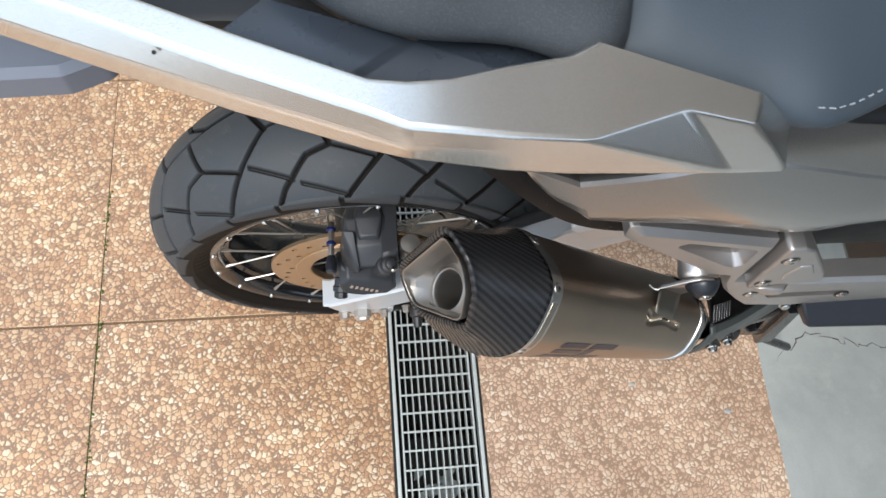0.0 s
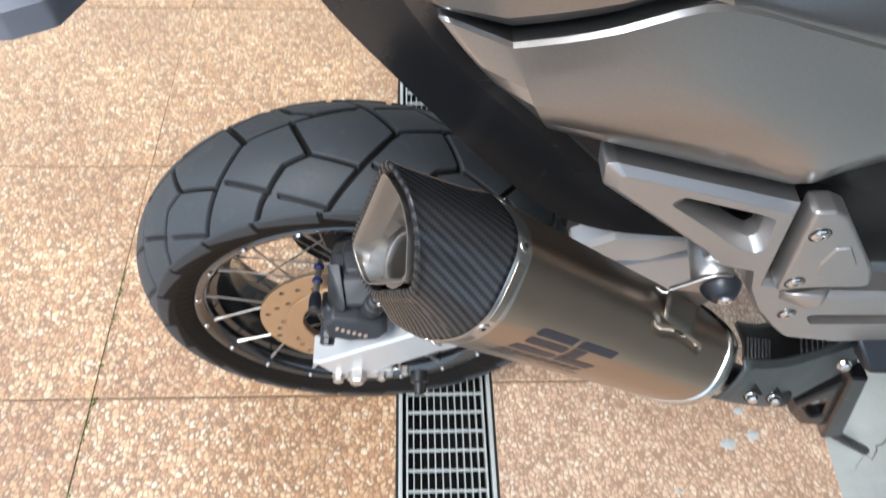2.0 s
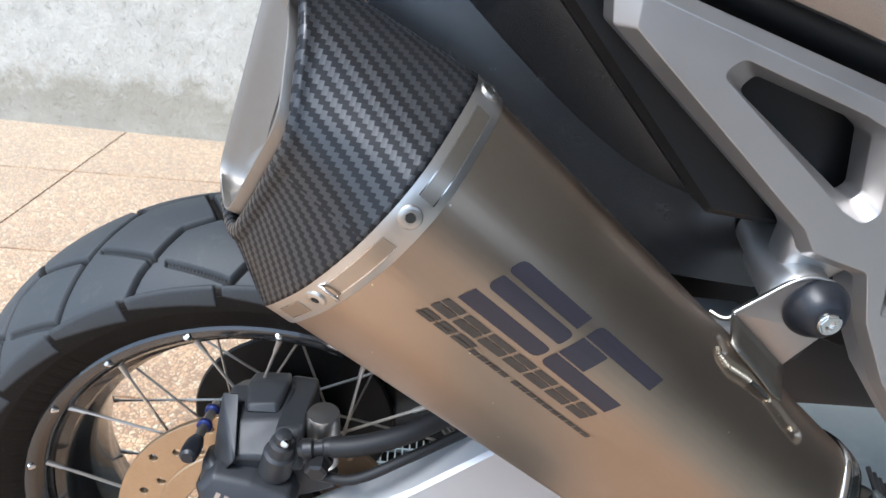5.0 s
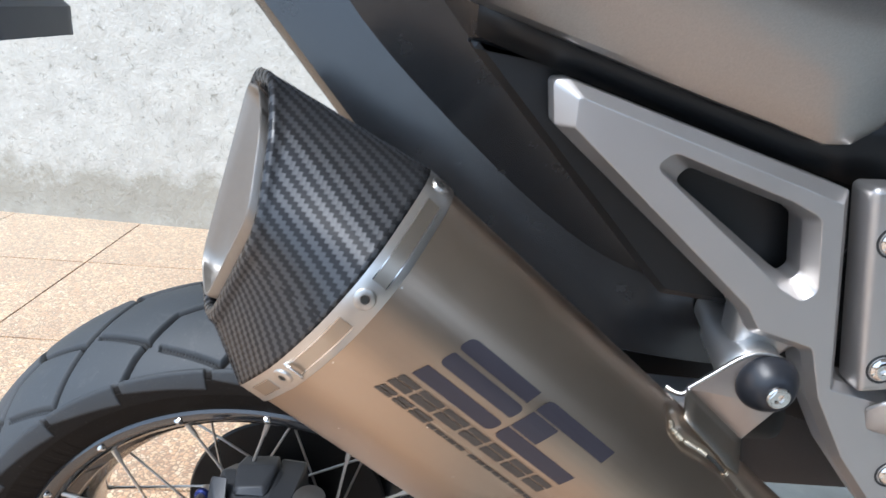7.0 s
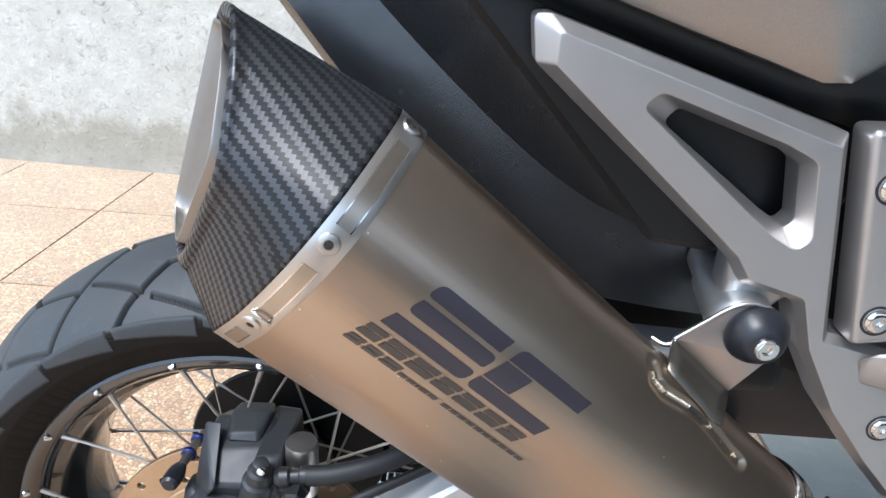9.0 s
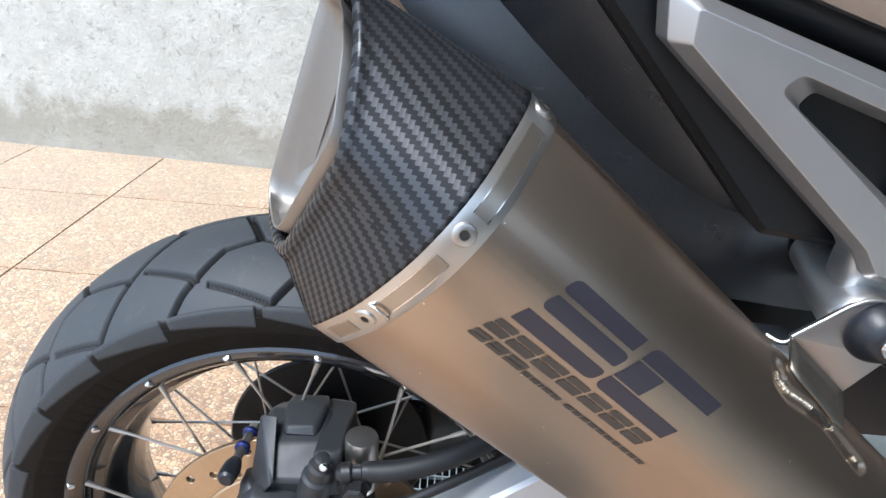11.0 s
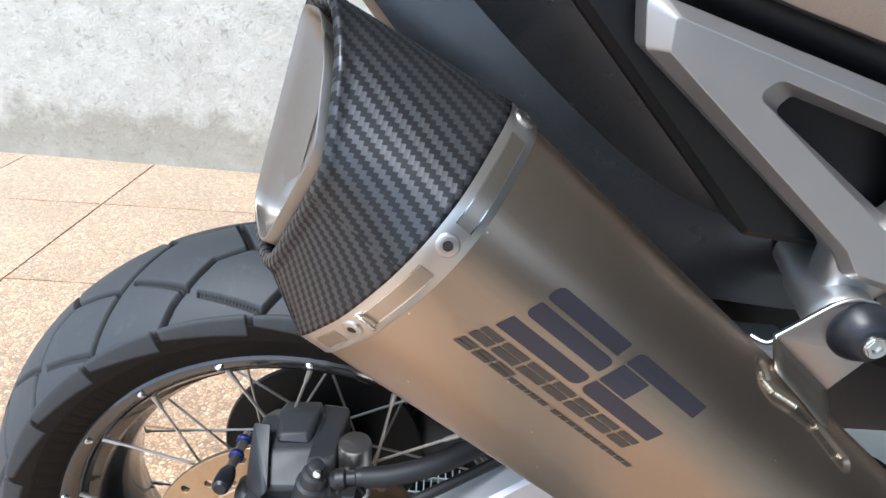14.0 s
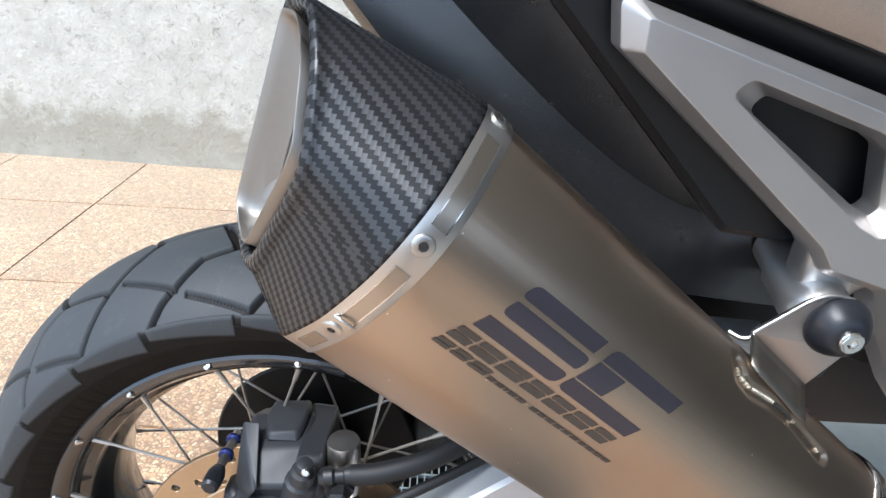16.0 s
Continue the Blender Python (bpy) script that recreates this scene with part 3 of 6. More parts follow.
arc_max = RC * math.asin(AMAX / RC)
walls = [(0.056, 0.194), (0.0615, 0.1985), (0.0640, 0.2010), (0.0690, 0.2070), (0.0735, 0.2145), (0.0765, 0.2220)]
for k in range(20):
    r = 0.2235 + 0.00115 * k
    walls.append((0.0785 - 9.0 * (r - 0.2340) ** 2 - (0.0006 * (k - 17) if k > 17 else 0.0), r))
for v, r in walls:
    prof.append((-v, r)), lat.append(-1.0)
for k in range(NV - 2 * len(walls)):
    s = -arc_max + 2 * arc_max * k / (NV - 2 * len(walls) - 1)
    prof.append((RC * math.sin(s / RC), WR - RC + RC * math.cos(s / RC))), lat.append(s)
for v, r in walls[::-1]:
    prof.append((v, r)), lat.append(1.0)
ph = np.arange(NT) * math.tau / NT
aa, ll = np.meshgrid(ph * WR, np.array(lat), indexing="ij")
cut = np.zeros_like(aa)
for a0, v0, a1, v1, w in CUTS:
    dx, dy = a1 - a0, v1 - v0
    for turn in (-3, -2, -1, 0, 1, 2):
        px = (aa % P) - a0 + turn * P
        t = np.clip((px * dx + (ll - v0) * dy) / (dx * dx + dy * dy), 0, 1)
        dist = np.hypot(px - t * dx, ll - v0 - t * dy)
        cut = np.maximum(cut, np.clip((w + 0.0009 - dist) / 0.0011, 0, 1))
cut[np.abs(ll) > 0.5] = 0
rr = np.array([r for _, r in prof])[None, :] - 0.0062 * cut
vv = np.broadcast_to(np.array([v for v, _ in prof])[None, :], rr.shape).copy()
# raised blocks and bars on the sidewall, in four groups round the wheel
emb = np.zeros((NT, len(walls)))
rng = random.Random(11)
for group in range(4):
    a = group * 526 + 30
    for k in range(9 + 5 * (group % 2)):
        w = rng.choice((10, 14, 18))
        emb[(a + np.arange(w)) % NT, 3:5] = 1.0
        a += w + rng.choice((6, 9))
# the tread blocks end on the sidewall in steps, cut through by the cross grooves
block = np.zeros((NT, NV))
for side in (-1, 1):
    along = (ph * WR - START - 0.0065) % P
    foot = np.where(along < 0.0765, 0.2385 - 0.0110 * (along / 0.0765) ** 0.7, 0.2370 - 0.0085 * np.maximum(0, (along - 0.0765) / (P - 0.0765)) ** 0.7)
    gap = np.minimum(np.minimum(along, P - along), np.abs(along - 0.0765)) < 0.0030
    for j, (v, r) in enumerate(walls):
        k = j if side < 0 else NV - 1 - j
        on = np.clip((r - foot) / 0.0016 + 0.5, 0, 1) * ~gap
        block[:, k] = on
        vv[:, k] += side * (0.0009 * on + 0.0004 * emb[:, j] + (0.0009 if j == 1 else 0.0))
        rr[:, k] -= 0.004 * ((r > foot) & gap & (r > 0.238))
xs, ys, zs = WX + rr * np.sin(ph)[:, None], WY + vv, WZ + rr * np.cos(ph)[:, None]
verts = np.stack([xs, ys, zs], -1).reshape(-1, 3)
i, j = np.meshgrid(np.arange(NT), np.arange(NV - 1), indexing="ij")
faces = np.stack([i * NV + j, ((i + 1) % NT) * NV + j, ((i + 1) % NT) * NV + j + 1, i * NV + j + 1], -1).reshape(-1, 4)
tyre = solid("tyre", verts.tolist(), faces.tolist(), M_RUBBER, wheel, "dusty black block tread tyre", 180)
# Painted groove shade, along with the clean sidewall below the dusty blocks.
worn_shade = tyre.data.attributes.new("tread", "FLOAT", "POINT")
wear_shade = (1 - cut) * np.where(np.abs(ll) > 0.5, 0.85 * block, 1.0)
worn_shade.data.foreach_set("value", wear_shade.reshape(-1).astype(np.float32))


def ring_mesh(profile, n):
    """A closed profile of (offset across, radius) turned round the wheel's axle."""
    bm = bmesh.new()
    rows = []
    for k in range(n):
        a = math.tau * k / n
        rows.append([bm.verts.new((WX + r * math.sin(a), WY + v, WZ + r * math.cos(a))) for v, r in profile])
    m = len(profile)
    for k in range(n):
        p, q = rows[k], rows[(k + 1) % n]
        for j in range(m):
            bm.faces.new((p[j], p[(j + 1) % m], q[(j + 1) % m], q[j]))
    return bm


lip = [(-0.0685, 0.1985), (-0.0690, 0.2025), (-0.0670, 0.2052), (-0.0630, 0.2052), (-0.0595, 0.2020), (-0.0565, 0.1935)]
inner = [(-0.0670, 0.1955), (-0.0615, 0.1895), (-0.0560, 0.1880), (-0.0500, 0.1870), (-0.0465, 0.1800), (-0.0330, 0.1770), (-0.0260, 0.1700), (-0.0100, 0.1680)]
outer = [(-0.0540, 0.1900), (-0.0440, 0.1860), (-0.0240, 0.1740)]
prof = inner + [(-v, r) for v, r in inner[::-1]] + [(-v, r) for v, r in lip] + [(-v, r) for v, r in outer] + outer[::-1] + lip[::-1]
part("rim", ring_mesh(prof, 160), M_BLACKRIM, wheel, "gloss black spoke rim", 40)

for k in range(36):
    near = k % 2 == 0
    a = radians(5 + 10 * k)
    s = -1 if near else 1
    tilt = radians(38 if (k // 2) % 2 else -38)
    outer_p = Vector((WX + 0.1925 * math.sin(a), WY + s * 0.060, WZ + 0.1925 * math.cos(a)))
    hub_p = Vector((WX + 0.050 * math.sin(a + tilt * 1.5), WY + s * (0.046 if (k // 2) % 2 else 0.040), WZ + 0.050 * math.cos(a + tilt * 1.5)))
    bm = bmesh.new()
    way = (hub_p - outer_p).normalized()
    bar(bm, outer_p, hub_p, 0.0013, 8)
    bar(bm, outer_p, outer_p + way * 0.016, 0.0024, 8, 0.0020)
    part("spoke", bm, M_SPOKE, wheel, "", 40)
    nip = Vector((WX + 0.1990 * math.sin(a), WY + s * 0.0685, WZ + 0.1990 * math.cos(a)))
    bm = bmesh.new()
    turned(bm, nip, Vector((math.sin(a), s * 1.0, math.cos(a))), [(-0.003, 0.0030), (0.001, 0.0032), (0.0022, 0.0024), (0.0026, 0.0008)], 12)
    part("nipple", bm, M_CHROME, wheel, "", 40)

# brake disc with drilled holes and a carrier
DY = -0.004
rim_o = [Vector((0.124 * math.cos(t), 0.124 * math.sin(t))) for t in np.linspace(0, math.tau, 97)[:-1]]
rim_i = [Vector((0.087 * math.cos(t), 0.087 * math.sin(t))) for t in np.linspace(0, math.tau, 65)[:-1]]
holes = [rim_i]
for k in range(36):
    a = math.tau * k / 36
    r = (0.096, 0.105, 0.114)[k % 3]
    holes.append([Vector((r * math.cos(a) + 0.0036 * math.cos(t), r * math.sin(a) + 0.0036 * math.sin(t))) for t in np.linspace(0, math.tau, 13)[:-1]])
part("brake_disc", plate(rim_o, holes, DY - 0.0025, DY + 0.0025, lambda u, v, w: Vector((WX + u, w, WZ + v)), 0.0004), M_DISC, wheel, "tan-tinted drilled brake disc", 30)
car_o = [Vector((0.091 * math.cos(t), 0.091 * math.sin(t))) for t in np.linspace(0, math.tau, 65)[:-1]]
car_i = [Vector((0.070 * math.cos(t), 0.070 * math.sin(t))) for t in np.linspace(0, math.tau, 49)[:-1]]
part("disc_carrier", plate(car_o, [car_i], DY - 0.0055, DY + 0.004, lambda u, v, w: Vector((WX + u, w, WZ + v)), 0.0012), M_DISC, wheel, "", 30)
bm = bmesh.new()
turned(bm, (WX, WY + 0.070, WZ), (0, 1, 0), [(0, 0.03), (0, 0.102), (0.003, 0.104), (0.006, 0.102), (0.006, 0.03)], 60)
part("sprocket", bm, M_BLACKP, wheel, "black rear sprocket cover", 30)

# swingarm
arm_top = [(-0.103, 0.272), (-0.092, 0.281), (-0.040, 0.315), (0.020, 0.353), (0.080, 0.391), (0.140, 0.428), (0.200, 0.440), (0.36, 0.430)]
arm_low = [(-0.100, 0.262), (-0.078, 0.238), (-0.03, 0.246), (0.012, 0.274), (0.050, 0.297), (0.13, 0.318), (0.21, 0.334), (0.36, 0.335)]
arm_y = [-0.060, -0.064, -0.064, -0.064, -0.062, -0.052, -0.030, 0.000]
bm = bmesh.new()
rows = []
for (xt, zt), (xl, zl), y in zip(arm_top, arm_low, arm_y):
    w = 0.040
    ring = [(xt, y + 0.0035, zt), (xt, y + w - 0.004, zt + 0.001), (xt, y + w, zt - 0.004), (xl, y + w, zl + 0.004), (xl, y + w - 0.004, zl), (xl, y + 0.006, zl), (xl, y + 0.001, zl + 0.005), (xt, y, zt - 0.0035)]
    rows.append([bm.verts.new(p) for p in ring])
for p, q in zip(rows, rows[1:]):
    for k in range(8):
        bm.faces.new((p[k], p[(k + 1) % 8], q[(k + 1) % 8], q[k]))
bm.faces.new(rows[0][::-1]), bm.faces.new(rows[-1])
arm = part("swingarm", bm, M_ALU, bike, "pale silver aluminium swingarm", 25)
bm = bmesh.new()
box(bm, (-0.11, 0.155, 0.24), (0.40, 0.19, 0.33), 0.008)
part("far_arm", bm, M_GREYP, arm, "", 30)
bm = bmesh.new()
box(bm, (-0.082, -0.062, 0.222), (-0.004, -0.032, 0.246), 0.004)
part("adjuster_block", bm, M_ALU, arm, "", 30)
bm = bmesh.new()
turned(bm, (WX - 0.002, -0.060, 0.246), (0, -1, 0), [(0, 0.016), (0.003, 0.016), (0.003, 0.0125), (0.013, 0.0125), (0.0145, 0.010), (0.018, 0.0085), (0.018, 0.002)], 6)
part("axle_nut", bm, M_SPOKE, arm, "zinc plated axle nut", 30)
for x, z, r in ((-0.074, 0.236, 0.0070), (-0.018, 0.240, 0.0055), (0.012, 0.258, 0.0045)):
    bm = bmesh.new()
    turned(bm, (x, -0.062, z), (0, -1, 0), [(0, r * 1.3), (0.002, r * 1.3), (0.002, r), (0.009, r), (0.010, r * 0.7)], 6)
    part("adjuster_bolt", bm, M_SPOKE, arm, "", 30)
bm = bmesh.new()
turned(bm, (0.030, -0.058, 0.236), (0, -1, -0.2), [(0, 0.011), (0.014, 0.011), (0.016, 0.007), (0.03, 0.006), (0.031, 0.003)], 16)
part("paddock_bobbin", bm, M_DARKST, arm, "black bobbin on the swingarm", 30)

# brake caliper: faceted castings astride the disc
def hull(pts, bevel, name, material, parent, label=""):
    """A bevelled convex casting through corner points."""
    bm = bmesh.new()
    for p in pts:
        bm.verts.new(p)
    bmesh.ops.convex_hull(bm, input=bm.verts)
    bmesh.ops.delete(bm, geom=[v for v in bm.verts if not v.link_faces], context="VERTS")
    bmesh.ops.dissolve_limit(bm, angle_limit=radians(3), verts=bm.verts, edges=bm.edges)
    ob = part(name, bm, material, parent, label, 30)
    b = ob.modifiers.new("edge", "BEVEL")
    b.width, b.segments, b.limit_method, b.angle_limit = bevel, 2, "ANGLE", radians(15)
    return ob


def peg(name, spot, way, profile, material, parent, label="", n=20):
    bm = bmesh.new()
    turned(bm, spot, way, profile, n)
    return part(name, bm, material, parent, label, 30)


caliper = hull([(-0.070, 0.006, 0.422), (-0.020, 0.006, 0.425), (-0.022, -0.026, 0.420), (-0.060, -0.028, 0.416), (-0.066, 0.028, 0.412), (-0.022, 0.028, 0.416), (-0.060, -0.050, 0.400), (-0.024, -0.050, 0.402), (-0.078, -0.044, 0.372), (-0.012, -0.044, 0.374), (-0.074, 0.028, 0.362), (-0.016, 0.028, 0.362)], 0.003, "brake_caliper", M_CALIPER, bike, "matt dark grey rear brake caliper")
hull([(-0.072, -0.012, 0.4300), (-0.058, -0.014, 0.4310), (-0.0515, -0.0555, 0.4030), (-0.0560, -0.0560, 0.4000), (-0.0740, -0.040, 0.388), (-0.062, -0.052, 0.386), (-0.074, -0.012, 0.40)], 0.0015, "rib", M_CALIPER, caliper)
hull([(-0.056, 0.004, 0.4290), (-0.024, 0.004, 0.4310), (-0.030, -0.018, 0.4270), (-0.050, -0.018, 0.4250), (-0.054, 0.022, 0.4250), (-0.026, 0.022, 0.4270), (-0.058, 0.01, 0.42), (-0.022, 0.01, 0.42), (-0.026, -0.022, 0.42), (-0.054, -0.022, 0.42), (-0.056, 0.022, 0.41), (-0.024, 0.022, 0.41)], 0.002, "bridge", M_CALIPER, caliper)
hull([(-0.026, -0.044, 0.422), (-0.006, -0.040, 0.424), (-0.004, 0.03, 0.418), (-0.026, 0.03, 0.42), (-0.024, -0.056, 0.392), (-0.004, -0.054, 0.394), (-0.002, 0.03, 0.375), (-0.024, 0.03, 0.375)], 0.004, "piston_housing", M_CALIPER, caliper)
hull([(-0.080, -0.046, 0.394), (-0.060, -0.056, 0.392), (-0.062, -0.060, 0.368), (-0.084, -0.050, 0.366), (-0.080, -0.020, 0.392), (-0.084, -0.020, 0.366), (-0.056, -0.02, 0.37)], 0.006, "pin_boss", M_CALIPER, caliper)
face = rounded([(-0.079, 0.3820), (-0.068, 0.3935), (-0.040, 0.3890), (-0.012, 0.3800), (-0.006, 0.3690), (-0.018, 0.3590), (-0.050, 0.3570), (-0.074, 0.3630)], [0.005, 0.006, 0.01, 0.005, 0.005, 0.01, 0.01, 0.006], 4)
part("name_plate", plate(face, [], -0.0690, -0.0440, lambda u, v, w: Vector((u, w + 0.35 * (v - 0.372), v)), 0.004), M_CALIPER, caliper, "", 40)
for k in range(6):
    bm = bmesh.new()
    x, z = -0.0630 + 0.0062 * k, 0.3786 - 0.0022 * k
    box(bm, (-0.0018, -0.0002, -0.0024), (0.0018, 0.0004, 0.0024), 0, pose(x, -0.0694 + 0.35 * (z - 0.372), z, -19, 20, 0))
    part("print_bar", bm, M_PRINT, caliper)
peg("pin_cap", (-0.075, -0.048, 0.358), (-0.10, -1, -0.45), [(0, 0.0090), (0.010, 0.0090), (0.011, 0.0105), (0.017, 0.0105), (0.018, 0.0085), (0.025, 0.0085), (0.0265, 0.006)], M_GROM, caliper, "", 10)
peg("guide_pin", (-0.0852, 0.012, 0.3975), (-0.03, -1, 0.06), [(0, 0.0036), (0.066, 0.0036), (0.068, 0.0026)], M_SATIN, caliper, "", 12)
for x, y, z in ((-0.0856, 0.0050, 0.3978), (-0.0861, -0.0140, 0.3990)):
    peg("washer", (x, y, z), (-0.03, -1, 0.06), [(0, 0.0048), (0.001, 0.0060), (0.0040, 0.0060), (0.0050, 0.0048)], M_BLUE, caliper, "blue anodised washer", 16)
peg("pin_boot", (-0.0862, -0.034, 0.4010), (-0.03, -1, 0.06), [(0, 0.0050), (0.006, 0.0068), (0.014, 0.0070), (0.020, 0.0064), (0.022, 0.0045)], M_GROM, caliper, "", 16)
peg("bleed_screw", (-0.0250, -0.0470, 0.388), (0.22, -0.22, 1), [(0, 0.0125), (0.024, 0.0118), (0.026, 0.0095), (0.036, 0.0090), (0.037, 0.0060), (0.045, 0.0058), (0.046, 0.0035)], M_CALIPER, caliper, "", 16)
peg("bleed_nipple", (-0.0140, -0.0610, 0.4285), (0.1, -1, 0.4), [(0, 0.0030), (0.004, 0.0030), (0.005, 0.0020)], M_CHROME, caliper, "", 12)
peg("sleeve", (0.0085, -0.0300, 0.385), (0.0, -0.05, 1), [(0, 0.0124), (0.046, 0.0124), (0.0480, 0.0116), (0.0486, 0.0040)], M_SATIN, caliper, "grey metal sleeve", 28)
peg("banjo", (-0.006, -0.0560, 0.4180), (1, 0.1, 0.1), [(0, 0.0050), (0.004, 0.0075), (0.010, 0.0075), (0.012, 0.0056), (0.018, 0.0056), (0.019, 0.0070), (0.028, 0.0070)], M_DARKST, caliper, "", 14)
peg("hose_bolt", (0.0085, -0.0520, 0.4085), (0.0, -1, -0.1), [(0, 0.0110), (0.006, 0.0110), (0.006, 0.0085), (0.015, 0.0085), (0.0165, 0.0060)], M_DARKST, caliper, "", 6)
bm = bmesh.new()
pipe(bm, curve([(0.018, -0.054, 0.420), (0.040, -0.054, 0.424), (0.075, -0.046, 0.432), (0.125, -0.02, 0.442), (0.20, 0.0, 0.45)], 24), 0.0078, 12)
part("brake_hose", bm, M_HOSE, caliper, "black rubber brake hose", 60)
bm = bmesh.new()
pipe(bm, curve([(0.010, -0.060, 0.398), (0.035, -0.062, 0.398), (0.070, -0.054, 0.412), (0.12, -0.03, 0.425)], 20), 0.0040, 10)
part("sensor_cable", bm, M_HOSE, caliper, "", 60)
hull([(-0.090, -0.040, 0.36), (0.010, -0.040, 0.40), (0.020, -0.040, 0.365), (-0.085, -0.040, 0.325), (-0.090, -0.020, 0.36), (0.010, -0.020, 0.40), (0.020, -0.020, 0.365), (-0.085, -0.020, 0.325)], 0.003, "carrier", M_DARKST, caliper)

# exhaust silencer
AX = Vector((0.7875, 0.0403, -0.6149)).normalized()
SIDE = AX.cross(Vector((0, 0, 1))).normalized()
UP = SIDE.cross(AX)
C0 = Vector((0.060, -0.170, 0.680))


MID = Vector((0.0, -0.016))


def at(s, p, q):
    """A spot of the silencer: along its axis, outwards and upwards. The sleeve grows slimmer towards its inlet."""
    f = max(0.0, s)
    slim = 1 - 0.467 * f
    return C0 + AX * s + SIDE * (p * slim + 0.001 * f) + UP * (MID.y + (q - MID.y) * slim - 0.009 * f)


SEC = rounded([(-0.0105, 0.0451), (0.0108, 0.0493), (0.0463, 0.0137), (0.0485, -0.0159), (0.0346, -0.0507), (-0.0023, -0.0953), (-0.0277, -0.0766), (-0.0523, -0.0201), (-0.0545, 0.0222)], [0.02, 0.02, 0.035, 0.04, 0.04, 0.022, 0.03, 0.05, 0.03], 9)


def even(loop, n):
    run = [0.0]
    pts = list(loop) + [loop[0]]
    for a, b in zip(pts, pts[1:]):
        run.append(run[-1] + (b - a).length)
    out, i = [], 0
    for k in range(n):
        w = run[-1] * k / n
        while run[i + 1] < w:
            i += 1
        span = run[i + 1] - run[i]
        out.append(pts[i].lerp(pts[i + 1], (w - run[i]) / span if span else 0))
    return out


SEC = even(SEC, 96)
for _ in range(8):
    SEC = [0.25 * SEC[k - 1] + 0.5 * SEC[k] + 0.25 * SEC[(k + 1) % 96] for k in range(96)]
SEC = [MID + (p - MID) * 1.012 for p in SEC]


def sized(k, grow=0.0):
    loop = [MID + (p - MID) * k for p in SEC]
    return inset(loop, -grow) if grow else loop


def sleeve(name, rings, material, parent, label="", smooth=40, caps=(False, False), flat=False):
    """A skin through rings of 3D points (one more column closes the seam for its UV)."""
    n = len(rings[0])
    verts, uvs, faces = [], [], []
    v = 0.0
    for k, ring in enumerate(rings):
        if k:
            v += sum((a - b).length for a, b in zip(ring, rings[k - 1])) / n
        u = 0.0
        for j in range(n + 1):
            p = ring[j % n]
            if j:
                u += (p - ring[j - 1]).length
            if flat and k:
                verts.append(p), uvs.append((uvs[j][0], (p - C0).dot(AX)))
            else:
                verts.append(p), uvs.append((u, (p - C0).dot(AX) if flat else v))
    for k in range(len(rings) - 1):
        for j in range(n):
            a = k * (n + 1) + j
            faces.append((a, a + 1, a + n + 2, a + n + 1))
    for flag, k in ((caps[0], 0), (caps[1], len(rings) - 1)):
        if flag:
            faces.append(tuple(range(k * (n + 1), k * (n + 1) + n)))
    return solid(name, verts, faces, material, parent, label, smooth, uvs)


def ring_at(s, k=1.0, grow=0.0):
    return [at(s, p.x, p.y) for p in sized(k, grow)]


LEN = 0.274

# the sleeve has a stamped dent where its hanger tab is welded in
fine_sec = even(SEC, 480)
near = min(range(480), key=lambda i: (fine_sec[i] - Vector((0.049, -0.004))).length)
turn = 1 if fine_sec[(near + 3) % 480].y > fine_sec[near].y else -1
outline_run = sum((b - a).length for a, b in zip(fine_sec, fine_sec[1:] + fine_sec[:1]))
DITCH = [Vector(p) for p in ((0.1573, 0.0594), (0.1615, 0.0522), (0.1689, 0.0507), (0.1824, 0.0534), (0.1927, 0.0547), (0.2040, 0.0531), (0.2159, 0.0505), (0.2250, 0.0492))]


def dent(s, run):
    """How far the stamped ditch is sunk at a spot of the sleeve, 0 to 1."""
    if not (0.148 < s < 0.236 and 0.036 < run < 0.072):
        return 0.0
    p = Vector((s, run))
    far = 1.0
    for a, b in zip(DITCH, DITCH[1:]):
        t = min(1.0, max(0.0, (p - a).dot(b - a) / (b - a).length_squared))
        far = min(far, (p - a - (b - a) * t).length)
    t = min(1.0, max(0.0, (0.0058 - far) / 0.0042))
    return t * t * (3 - 2 * t)


rings = []
for s in sorted(set(list(np.linspace(0.002, LEN, 24)) + list(np.linspace(0.146, 0.238, 93)))):
    ring = []
    for i, p in enumerate(fine_sec):
        q, o = fine_sec[(i + 1) % 480] - fine_sec[i - 1], fine_sec[i] - MID
        n = Vector((q.y, -q.x)).normalized()
        n = n if n.dot(o) > 0 else -n
        r = ((i - near) * turn % 480) / 480 * outline_run
        p = p - n * 0.0022 * dent(s, r)
        ring.append(at(s, p.x, p.y))
    rings.append(ring)
silencer = sleeve("silencer", rings, M_TI, bike, "satin titanium silencer sleeve with printed marks")
# collar with riveted strap; its sunk panels are coloured on further down
sleeve("collar", [ring_at(-0.0042, 1, -0.001), ring_at(-0.0038, 1, 0.0010), ring_at(-0.0034, 1, 0.0012), ring_at(0.0100, 1, 0.0012), ring_at(0.0104, 1, 0.0010), ring_at(0.0105, 1, -0.001)], M_STEEL, silencer, "brushed steel collar strap", 30)
RIV = [(0.0105, 0.0455), (0.0475, 0.0010), (0.0330, -0.0535), (-0.034, 0.034), (-0.050, -0.020), (-0.024, -0.077)]


def on_section(p, q, grow=0.0):
    """The spot of the outline nearest to (p, q), and the outward direction there."""
    loop = sized(1.0, grow)
    k = min(range(len(loop)), key=lambda i: (loop[i] - Vector((p, q))).length)
    t = (loop[(k + 1) % len(loop)] - loop[k - 1]).normalized()
    n = Vector((t.y, -t.x))
    if n.dot(loop[k] - MID) < 0:
        n = -n
    return loop[k], n, k


